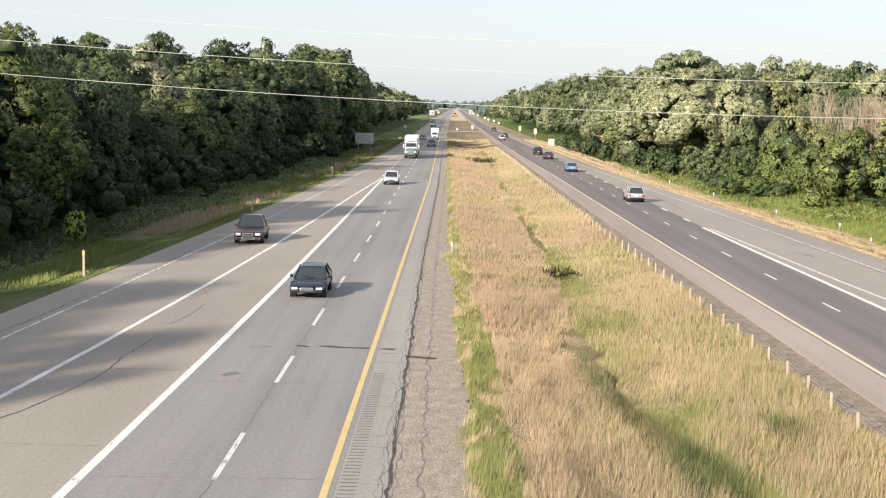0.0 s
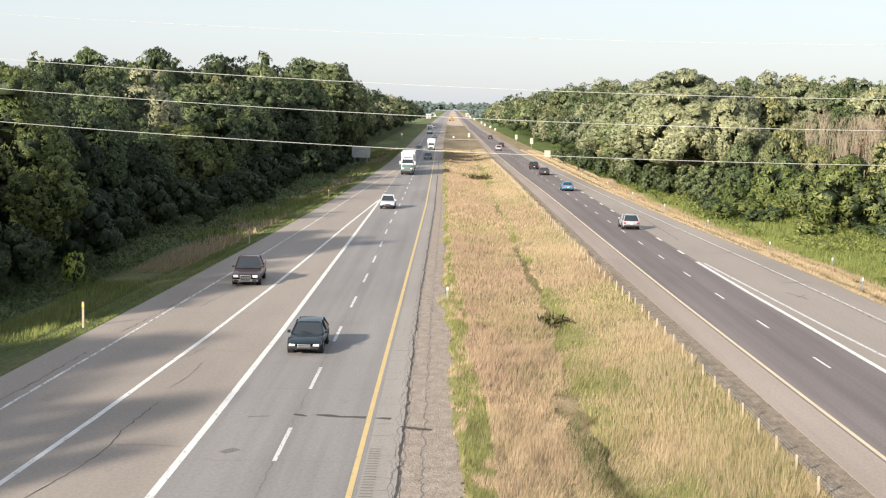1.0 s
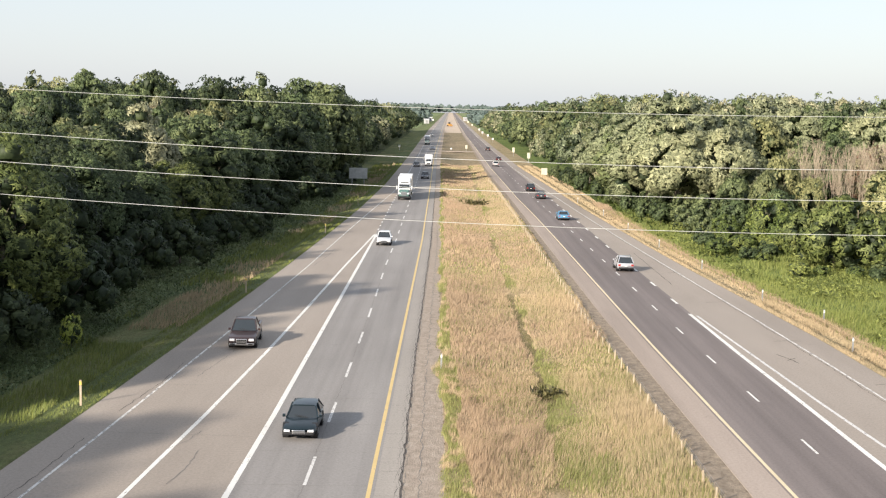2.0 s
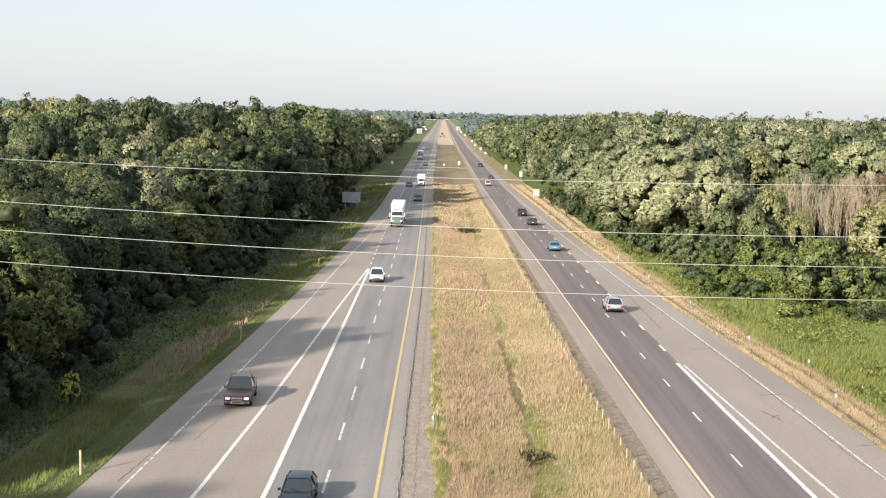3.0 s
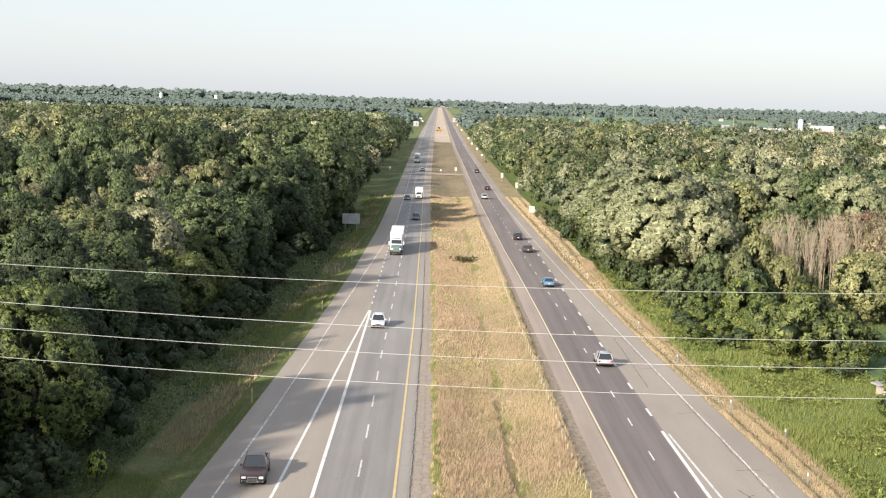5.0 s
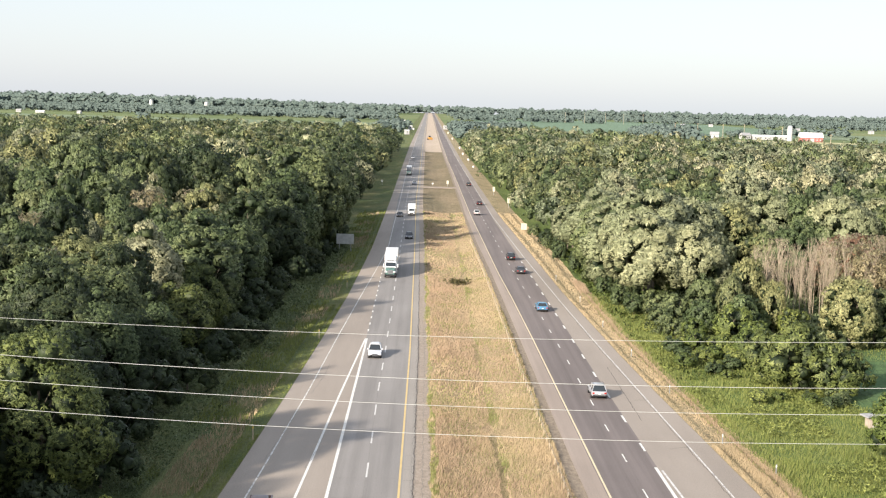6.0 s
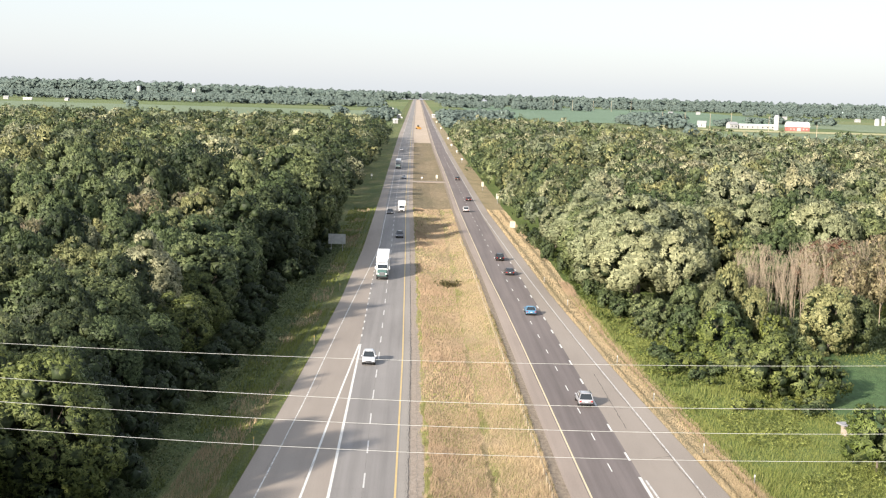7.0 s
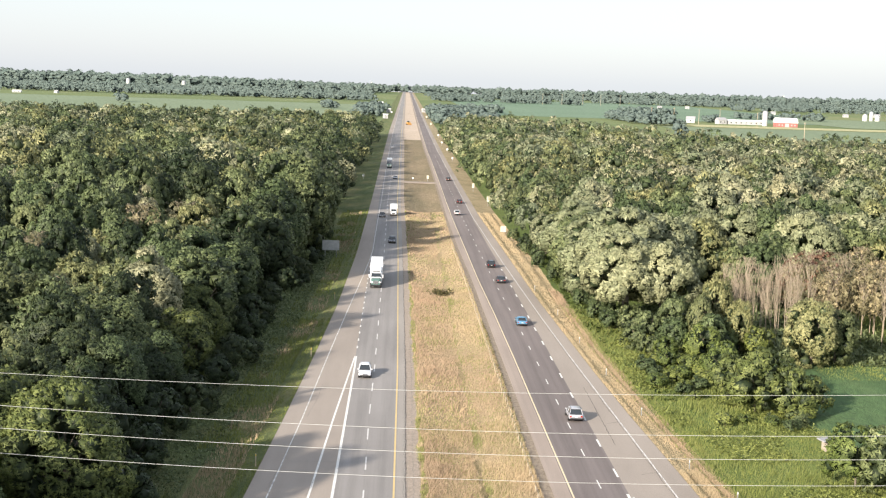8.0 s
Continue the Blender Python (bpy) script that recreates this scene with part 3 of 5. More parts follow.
def trunk_mesh(name, height, g, limbs=7, r=0.02, mat=None, bare=False):
    bm = bmesh.new()
    top = Vector((g.uniform(-0.02, 0.02) * height, g.uniform(-0.02, 0.02) * height, height * (0.9 if bare else 0.68)))
    mid = Vector((g.uniform(-0.02, 0.02) * height, g.uniform(-0.02, 0.02) * height, height * 0.33))
    rod(bm, (0, 0, -0.4), mid, r * height, r * 0.75 * height, 8)
    rod(bm, mid, top, r * 0.75 * height, r * (0.16 if bare else 0.3) * height, 7)
    for i in range(limbs):
        q = g.uniform(0.24, 0.82 if bare else 0.6)
        base = mid.lerp(top, max(0, (q - 0.33) / 0.5)) if q > 0.33 else Vector((0, 0, 0)).lerp(mid, q / 0.33)
        ang, out = i * 2.4 + g.uniform(-0.4, 0.4), g.uniform(0.1, 0.2) * (0.8 if bare else 1.1)
        tip = base + Vector((math.cos(ang) * out, math.sin(ang) * out, g.uniform(0.16, 0.34))) * height
        tip.z = min(tip.z, height * 0.97)
        rod(bm, base, tip, r * 0.42 * height, r * 0.12 * height, 5)
        for k in range(4 if bare else 1):
            s = base.lerp(tip, g.uniform(0.35, 0.9))
            e = s + Vector((g.uniform(-0.07, 0.07), g.uniform(-0.07, 0.07), g.uniform(0.06, 0.16))) * height
            e.z = min(e.z, height * 0.98)
            rod(bm, s, e, r * 0.16 * height, r * 0.05 * height, 4)
    me = bpy.data.meshes.new(name)
    bm.to_mesh(me)
    bm.free()
    me.materials.append(mat or bark)
    return me


def tree_model(style, cards, size, height, leaf, seed, label, category="tree"):
    """One tree, built at the origin and parked out of the way until copied."""
    g = np.random.default_rng(seed)
    v, f, n, hv, hf, hn = crown_arrays(style, cards, size, height, g)
    vv, ff = merge([(v, f), (hv, hf)])
    nn = np.concatenate([n, hn])
    ob = thing("shrub" if category == "shrub" else "tree", Matrix(), label, category)
    part_mesh("trunk", trunk_mesh("trunk", height, g, 7 if style != "shrub" else 4), ob)
    # second slot: hearts of the boughs, coloured dark for the shade inside the crown
    me = mesh_from("crown", vv, ff, [leaf, leaf_deep_shade], nn)
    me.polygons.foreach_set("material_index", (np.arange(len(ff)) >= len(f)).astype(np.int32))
    part_mesh("crown", me, ob)
    return ob


def edge_rise(d):
    """Trees at the wood's edge stay lower than those within."""
    return float(np.interp(d, [0, 4, 12, 40], [0.72, 0.80, 1.02, 1.1]))


def left_height(y):
    """How tall the left wood stands along the road."""
    return float(np.interp(y, [84, 120, 150, 190, 240, 285, 345, 420, 1100], [0.95, 0.92, 0.84, 0.84, 0.88, 1.1, 1.2, 1.08, 1.02]))


used_models = set()


def plant(model, x, y, scale, turn, wide=1.0, group=""):
    m = Matrix.LocRotScale((x, y, ground_height(x, y)), Euler((0, 0, turn)), (scale * wide, scale * wide, scale))
    if model.name not in used_models:
        used_models.add(model.name)
        model.matrix_basis = m
        ob = model
    else:
        ob = copy_thing(model, Matrix())
        ob.matrix_basis = m
    if group:
        ob["group"] = group
    return ob


GREEN_LABEL = "tall leafy green deciduous tree in dense roadside woods"
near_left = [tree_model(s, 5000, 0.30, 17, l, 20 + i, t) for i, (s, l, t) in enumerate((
    ("broad", leaf_green, GREEN_LABEL), ("edge", leaf_deep_shade, "dark green deciduous tree at the wood's edge, shade painted into its leaves"),
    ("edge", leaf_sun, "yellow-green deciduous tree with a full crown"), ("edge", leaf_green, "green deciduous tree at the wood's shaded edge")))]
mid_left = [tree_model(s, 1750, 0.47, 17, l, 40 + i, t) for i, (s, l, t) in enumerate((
    ("broad", leaf_green, GREEN_LABEL), ("round", leaf_deep_shade, "dark green deciduous tree in dense woods, shade painted into its leaves"),
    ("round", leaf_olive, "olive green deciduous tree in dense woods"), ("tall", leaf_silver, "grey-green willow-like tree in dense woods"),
    ("edge", leaf_green, GREEN_LABEL), ("edge", leaf_deep_shade, "dark green deciduous tree at the wood's edge, shade painted into its leaves")))]
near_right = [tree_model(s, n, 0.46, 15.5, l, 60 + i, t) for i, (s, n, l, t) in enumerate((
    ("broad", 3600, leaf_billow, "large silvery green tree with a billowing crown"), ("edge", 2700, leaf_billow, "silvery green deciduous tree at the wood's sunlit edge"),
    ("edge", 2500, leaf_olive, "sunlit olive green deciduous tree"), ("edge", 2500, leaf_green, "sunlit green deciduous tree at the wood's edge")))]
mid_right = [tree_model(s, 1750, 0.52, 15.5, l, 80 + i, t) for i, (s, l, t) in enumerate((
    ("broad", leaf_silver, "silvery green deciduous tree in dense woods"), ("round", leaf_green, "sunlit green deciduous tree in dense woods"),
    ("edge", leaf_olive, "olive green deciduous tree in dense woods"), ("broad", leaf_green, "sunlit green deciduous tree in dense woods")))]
shrubs = [tree_model("shrub", 520, 0.34, 6, l, 100 + i, t, "shrub") for i, (l, t) in enumerate((
    (leaf_bright, "bright green leafy shrub in rough grass"), (leaf_sun, "olive green rounded shrub with open branches"),
    (leaf_deep_shade, "dark green shrub below the wood, shade painted into its leaves"), (leaf_green, "green leafy shrub at the foot of the wood")))]


def dead_tree(height, seed, leafy, label, leaf=leaf_brown):
    g = np.random.default_rng(seed)
    ob = thing("dead_tree", Matrix(), label, "dead tree")
    part_mesh("trunk", trunk_mesh("trunk", height, g, 15, 0.0085, dead_wood, True), ob)
    if leafy:
        v, f, n, *_ = crown_arrays("round", leafy, 0.42, height, g)
        part_mesh("crown", mesh_from("crown", v, f, leaf, n), ob, "thin withered leaves")
    return ob


dead = [dead_tree(13, 130, 0, "bare pale dead tree with upright branches"), dead_tree(14, 131, 0, "bare pale dead tree with many thin limbs"),
        dead_tree(13, 132, 700, "dying tree with thin red-brown leaves"), dead_tree(13.5, 133, 330, "half bare tree with pale withered leaves", leaf_pale)]


def scatter(x0, x1, y0, y1, gap, keep, seed):
    """Points with a least distance, in rows jittered over the stretch."""
    g = np.random.default_rng(seed)
    pts = []
    y, row = y0, 0
    while y < y1:
        x = x0 + (gap / 2 if row % 2 else 0)
        while x < x1:
            px, py = x + g.uniform(-0.34, 0.34) * gap, y + g.uniform(-0.34, 0.34) * gap
            if keep(px, py):
                pts.append((px, py))
            x += gap
        y, row = y + gap * 0.88, row + 1
    return pts


reach_l = lambda y: -0.35 * (y + 10) - 7
reach_r = lambda y: 0.385 * (y + 14) + 8
g = np.random.default_rng(5)
FRONT = ((-29.8, 104.5, 0.9, 2, 1.12), (-37.5, 108, 0.88, 2, 1.1), (-43, 116, 0.9, 0, 1.05), (-31.5, 115, 0.82, 1, 0.98))
for x, y, h, k, wide in FRONT:
    plant(near_left[k], x, y, h, x * 1.7, wide, "woods beside the road")
clear = lambda x, y: all(math.hypot(x - p[0], y - p[1]) > 6.5 for p in FRONT)
# up to y 102 only x < -36.5: mostly out of view, added to block sun
left_pts = scatter(-150, -20, 86, 300, 8.8, lambda x, y: reach_l(y) < x < (wood_l(y) - 3.2 if y > 102 else -36.5) and clear(x, y), 11)
for x, y in left_pts:
    near = y < 122 or (y < 190 and x > wood_l(y) - 10)
    pool = near_left if near else mid_left
    # shade-dark leaves favoured at y 112-150, and in the mid rows below 215
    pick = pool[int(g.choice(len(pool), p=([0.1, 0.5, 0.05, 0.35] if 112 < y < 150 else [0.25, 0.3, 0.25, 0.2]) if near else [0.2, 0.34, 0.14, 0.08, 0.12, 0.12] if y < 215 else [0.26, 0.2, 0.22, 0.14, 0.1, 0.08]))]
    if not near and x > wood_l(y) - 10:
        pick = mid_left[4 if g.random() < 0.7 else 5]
    if y > 150 and x < wood_l(y) - 9 and g.random() < 0.12:
        continue
    h = g.uniform(0.74, 1.02 if y < 150 else 1.2) * left_height(y) * (1 if y < 140 else edge_rise(wood_l(y) - x))
    plant(pick, x, y, h, g.uniform(0, 6.28), g.uniform(0.68, 0.94) + (0.25 if x > wood_l(y) - 10 else 0.16 if y < 190 else 0), "woods beside the road")
for x, y, h in ((-25, 306, 1.3), (-29, 318, 1.38), (-25.5, 329, 1.34), (-30, 341, 1.3), (-26, 352, 1.22)):
    plant(mid_left[0 if h > 1.3 else 4], x, y, h, x * 1.9, 0.92, "woods beside the road")
for x, y, h, k in ((-47.5, 165, 1.15, 3), (-49, 168, 1.05, 0), (-52, 247, 1.3, 3), (-54, 250, 1.2, 1), (-62, 208, 1.2, 3), (-72, 262, 1.3, 3), (-45, 262, 1.25, 3), (-80, 225, 1.2, 3)):
    plant(dead[k], x, y, h, x * 1.3, 1.0, "bare trees among the woods")
# unseen trees left of the view, added to cast shade on verge and wood
for x, y in scatter(-95, -34, 30, 84, 7.2, lambda x, y: -56 - (y - 40) * 0.4 < x < min(-36.5, -0.31 * (y + 13) - 7.5), 13):
    plant(mid_left[int(g.integers(6))], x, y, g.uniform(0.85, 1.05), g.uniform(0, 6.28), 0.95, "woods beside the road")
right_pts = scatter(30, 150, 205, 330, 9.6, lambda x, y: wood_r(y) + 3.5 < x < reach_r(y) and y > 214 + max(0, 55 - x) * 0.2 and not (49 < x < 96 and y < 244), 12)
for x, y in right_pts:
    near = y < 262
    pool = near_right if near else mid_right
    pick = pool[int(g.choice(len(pool), p=[0.42, 0.13, 0.22, 0.23]))]
    plant(pick, x, y, g.uniform(0.78, 1.2) * edge_rise(x - wood_r(y)), g.uniform(0, 6.28), g.uniform(0.78, 1.02), "woods beside the road")
# the thinned edge by the meadow: bare stems, withered crowns, and green trees between
g = np.random.default_rng(15)
for n in range(46):
    x, y = 57.5 + 13 * ((n * 0.618) % 1), g.uniform(203, 224)
    plant(dead[n % 2], x, y, g.uniform(0.72, 1.05), g.uniform(0, 6.28), 0.55, "dead trees at the wood's edge")
for n in range(40):
    x, y = 73 + 22 * ((n * 0.618) % 1), g.uniform(200, 236)
    plant(dead[3 if n % 3 else n % 2], x, y, g.uniform(0.75, 1.1), g.uniform(0, 6.28), 0.75, "dead trees at the wood's edge")
for x, y, h in ((75.5, 231, 0.95), (79, 234, 1.05), (82, 230, 0.92), (78, 227, 0.9)):
    plant(dead[2], x, y, h, x, 1.0, "dead trees at the wood's edge")
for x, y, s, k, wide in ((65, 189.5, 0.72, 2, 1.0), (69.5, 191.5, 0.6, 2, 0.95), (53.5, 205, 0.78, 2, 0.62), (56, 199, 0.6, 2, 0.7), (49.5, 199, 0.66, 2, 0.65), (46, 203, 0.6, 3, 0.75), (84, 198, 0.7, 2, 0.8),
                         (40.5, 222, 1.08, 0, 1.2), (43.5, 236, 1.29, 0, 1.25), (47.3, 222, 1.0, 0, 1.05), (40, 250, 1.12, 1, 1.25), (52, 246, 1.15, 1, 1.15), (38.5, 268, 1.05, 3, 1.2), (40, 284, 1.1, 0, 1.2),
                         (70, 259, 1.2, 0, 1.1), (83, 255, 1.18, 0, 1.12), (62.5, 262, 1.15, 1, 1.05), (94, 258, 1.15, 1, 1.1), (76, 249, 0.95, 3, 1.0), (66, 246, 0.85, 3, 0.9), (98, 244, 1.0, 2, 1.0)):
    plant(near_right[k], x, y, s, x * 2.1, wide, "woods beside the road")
for x, y, s, k in ((48.5, 160, 1.25, 1), (52, 157, 1.0, 1), (46.5, 166, 0.95, 1), (55.5, 159, 0.75, 1), (50.5, 126, 1.0, 0), (54, 122, 1.1, 0), (47.5, 190, 0.9, 0),
                   (51, 196, 1.0, 0), (45.5, 200, 0.85, 0), (43, 206, 0.8, 0), (49, 206, 1.0, 1), (55, 204, 0.9, 0), (42.5, 192, 0.55, 0), (44, 180, 0.5, 0), (41, 214, 0.7, 0),
                   (40, 222, 0.65, 0), (38.5, 236, 0.6, 0), (37.5, 250, 0.6, 2), (36, 268, 0.55, 0), (35, 284, 0.55, 2), (33.5, 305, 0.6, 0), (32.5, 330, 0.6, 2), (39.5, 203, 0.6, 0), (37.5, 218, 0.55, 0), (36.5, 229, 0.55, 0), (35.5, 243, 0.5, 0), (34.8, 258, 0.5, 0), (33.8, 275, 0.45, 0), (32.4, 295, 0.45, 0), (31.4, 318, 0.45, 0), (30.5, 345, 0.5, 0), (40.5, 196, 0.5, 0), (41.2, 186, 0.45, 0), (47, 178, 0.7, 0), (50, 184, 0.7, 0), (58, 196, 0.7, 0)):
    plant(shrubs[3 if k == 0 and (y > 198 or int(x * 10) % 3 == 0) else k], x, y, s * 1.2, x * 1.3 + y, 1.0, "shrubs in the rough grass")
# undergrowth at the wood's foot, its shade painted as dark leaves
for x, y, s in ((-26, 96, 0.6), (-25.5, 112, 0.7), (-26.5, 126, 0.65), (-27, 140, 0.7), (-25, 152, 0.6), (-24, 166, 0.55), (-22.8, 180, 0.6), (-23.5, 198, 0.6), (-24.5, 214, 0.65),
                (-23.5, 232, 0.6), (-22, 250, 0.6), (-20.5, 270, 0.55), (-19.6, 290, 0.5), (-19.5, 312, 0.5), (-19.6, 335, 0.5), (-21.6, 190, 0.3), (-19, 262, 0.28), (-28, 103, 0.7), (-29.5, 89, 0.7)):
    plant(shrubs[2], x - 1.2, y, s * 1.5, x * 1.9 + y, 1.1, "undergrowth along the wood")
g = np.random.default_rng(31)
for n in range(46):
    x, y = g.uniform(37, 54), g.uniform(150, 204)
    if tan_r(y) + 1.5 < x:
        plant(shrubs[0 if n % 3 else 3], x, y, g.uniform(0.22, 0.42), g.uniform(0, 6.28), 1.5, "shrubs in the rough grass")
lime = tree_model("shrub", 200, 0.16, 2.2, leaf_lime_lit, 140, "small yellow-green sapling in rough grass", "shrub")
plant(lime, -23.9, 101.7, 1.15, 0.3, 0.62)


def far_wood(name, pts, cards, size, leafs, hmin, hmax, seed, label, wide=1.0, hearts=4, rise=None, even=0.0):
    """Woods too far to tell tree from tree: many small crowns as one body of leaves."""
    g = np.random.default_rng(seed)
    models = [crown_arrays("shrub" if even else "broad" if i % 2 else "round", cards, size, 16, g, 1.1 if even else 0.72, hearts, 4, 0.3 if even else 0.5) for i in range(6)]
    models = [(*merge([(v, f), (hv, hf)]), np.concatenate([n, hn]), (np.arange(len(f) + len(hf)) >= len(f)).astype(np.int32)) for v, f, n, hv, hf, hn in models]
    vs, fs, ns, tint, inner, at = [], [], [], [], [], 0
    for x, y in pts:
        v, f, n, core = models[int(g.integers(6))]
        a, s = g.uniform(0, 6.28), g.uniform(hmin, hmax) / 16 * (rise(x, y) if rise else 1.0)
        c, d = math.cos(a), math.sin(a)
        turn = np.array([[c, d, 0], [-d, c, 0], [0, 0, 1]])
        broad = wide * g.uniform(0.88, 1.22)
        w = v @ turn * np.array([s * broad, s * broad, s]) + np.array([x, y, -0.3])
        vs.append(w), fs.append(f + at), ns.append(n @ turn), tint.append(np.full(len(v), g.random())), inner.append(core)
        at += len(v)
    v, f = np.concatenate(vs), np.concatenate(fs)
    n = np.concatenate(ns) * (1 - even) + np.array([-0.35, -0.5, 0.78]) * even
    # hearts get the dark leaf as painted inner shade, unless the woods are evened
    me = mesh_from(name, v, f, [leafs, leafs if even else leaf_deep_shade], n / np.linalg.norm(n, axis=1, keepdims=True))
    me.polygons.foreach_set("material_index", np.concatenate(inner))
    me.attributes.new("tree_tint", "FLOAT", "POINT").data.foreach_set("value", np.concatenate(tint).astype(np.float32))
    return tagged(new(name, me), label, "woods", kind="stuff")


def split(pts, n, seed):
    g = np.random.default_rng(seed)
    k = g.integers(0, n, len(pts))
    return [[p for p, q in zip(pts, k) if q == i] for i in range(n)]


def stretch_of_woods(pts, leafs, hmin, hmax, seed, label, rise):
    """A long stretch of woods: finer leaves on the nearer half."""
    for n, (some, leaf) in enumerate(zip(split(pts, len(leafs), seed), leafs)):
        far_wood("woods", [p for p in some if p[1] < 560], 300, 0.66, leaf, hmin, hmax, seed * 10 + n, label, 0.9, 4, rise)
        far_wood("woods", [p for p in some if p[1] >= 560], 92, 1.05, leaf, hmin, hmax, seed * 10 + n + 5, label, 0.96, 8, rise)


lp = scatter(-470, -18, 300, 1120, 11.2, lambda x, y: reach_l(y) < x < wood_l(y) - 0.5 and y < float(np.interp(x, [-470, -170, -60, -25], [890, 935, 1000, 1035])), 21)
stretch_of_woods(lp, (leaf_green, leaf_olive, leaf_far_haze, leaf_deep_shade), 12.0, 19.5, 3, "dense green deciduous woods stretching away beside the road", lambda x, y: edge_rise(wood_l(y) - x) * left_height(y))
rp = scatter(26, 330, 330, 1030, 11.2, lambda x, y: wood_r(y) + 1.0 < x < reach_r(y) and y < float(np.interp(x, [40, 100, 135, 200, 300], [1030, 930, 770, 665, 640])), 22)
stretch_of_woods(rp, (leaf_silver, leaf_olive, leaf_far_haze, leaf_green), 12.0, 19.5, 4, "dense sunlit deciduous woods stretching away beside the road", lambda x, y: edge_rise(x - wood_r(y)) * float(np.interp(y, [330, 420, 600, 800], [1.0, 1.16, 1.1, 1.02])))

# ---- land beyond the woods ----
def sheet(name, x0, x1, y0, y1, z, mat, label):
    n = 8
    xs, ys = np.linspace(x0, x1, n), np.linspace(y0, y1, n)
    v = [(x, y, z) for y in ys for x in xs]
    f = [(r * n + c, r * n + c + 1, (r + 1) * n + c + 1, (r + 1) * n + c) for r in range(n - 1) for c in range(n - 1)]
    return tagged(new(name, mesh_from(name, v, f, mat)), label, "field", kind="structure")


sheet("crop_field", -1000, -40, 1130, 2250, 0.10, crop_light, "broad pale green crop field beyond the woods")
sheet("crop_field", 100, 700, 1780, 3450, 0.14, crop_dark, "dark green crop field beyond the woods")
sheet("crop_field", 290, 1000, 1160, 1490, 0.18, crop_light, "pale green crop field near the farm")
sheet("crop_field", 340, 1000, 1515, 1600, 0.22, stubble, "pale cut field beside the farm")
sheet("crop_field", 560, 1400, 1640, 2150, 0.30, crop_light, "green crop field beyond the farm")
sheet("lawn", 53.5, 110, 136, 192, -0.28, lawn, "smooth dark green mown grass beside the wood")


def rows_of_woods(name, bands, step, seed, leaf, label, hmin=11, hmax=18, rise=None, even=0.8):
    g = np.random.default_rng(seed)
    pts = []
    for x0, x1, y0, y1 in bands:
        n = max(3, int((x1 - x0) * (y1 - y0) / step ** 2))
        pts += [(g.uniform(x0, x1), g.uniform(y0, y1)) for _ in range(n)]
    return far_wood(name, pts, 8, 2.2, leaf, hmin, hmax, seed, label, 1.35, 4, rise, even)


left_ridge = lambda x, y: float(np.interp(x, [-2100, -1000, -300, 0], [1.5, 1.4, 1.1, 1.0]))
# far tree belts; their blue-grey is haze painted into the leaves
rows_of_woods("distant_woods", [(-1150, -70, 2650, 2760), (-1250, -80, 2980, 3060), (-1300, -80, 3280, 3360), (-1500, -90, 3640, 3720)], 21, 51, leaf_hazed, "distant woods on the horizon in a hazy blue-green colour")
rows_of_woods("distant_woods", [(60, 380, 2900, 3000), (60, 420, 3500, 3600), (420, 1700, 3300, 3380), (380, 1700, 3850, 3950), (700, 1300, 2800, 2860), (1000, 1500, 2500, 2540)], 21, 52, leaf_hazed, "distant woods on the horizon in a hazy blue-green colour")
rows_of_woods("distant_woods", [(-2000, -60, 4100, 4180), (-2050, -60, 4450, 4530), (50, 2100, 4350, 4430), (-2100, 2300, 4800, 4880)], 22, 54, leaf_hazed, "distant woods on rising ground along the horizon in a hazy blue-green colour", 22, 29, left_ridge)
rows_of_woods("field_trees", [(270, 320, 1500, 1780), (345, 430, 2060, 2160), (395, 415, 1700, 1760), (500, 640, 1980, 2010), (-130, -90, 1880, 1930), (-420, -400, 1900, 1930), (-60, -30, 1500, 1900), (30, 90, 1250, 1800), (90, 130, 1820, 1960), (245, 255, 1180, 1190)], 14, 53, leaf_hazed, "scattered trees between the fields", 9, 15, None, 0.3)


def house(x, y, w, d, h, roof_h, wall, roof, turn, name, label, category):
    ob = thing(name, pose(x, y, 0, 0, 0, turn), label, category)
    part("wall", boxed(-w / 2, w / 2, -d / 2, d / 2, -0.3, h), wall, ob)
    bm = bmesh.new()
    e = 0.4
    v = [bm.verts.new(p) for p in ((-w / 2 - e, -d / 2 - e, h - 0.1), (w / 2 + e, -d / 2 - e, h - 0.1), (w / 2 + e, d / 2 + e, h - 0.1), (-w / 2 - e, d / 2 + e, h - 0.1), (-w / 2 - e, 0, h + roof_h), (w / 2 + e, 0, h + roof_h))]
    for f in ((0, 1, 5, 4), (2, 3, 4, 5), (0, 4, 3), (1, 2, 5), (3, 2, 1, 0)):
        bm.faces.new([v[i] for i in f])
    part("roof", bm, roof, ob)
    n = max(1, int(w // 6))
    for i in range(n):
        cx = -w / 2 + (i + 0.5) * w / n
        part("window", boxed(cx - 0.7, cx + 0.7, -d / 2 - 0.06, -d / 2 + 0.02, h * 0.35, h * 0.7), tinted_glass, ob)
    part("door", boxed(-0.9, 0.9, -d / 2 - 0.08, -d / 2 + 0.02, 0, 2.3), trim_black if wall != white_wall else grey_roof, ob)
    return ob


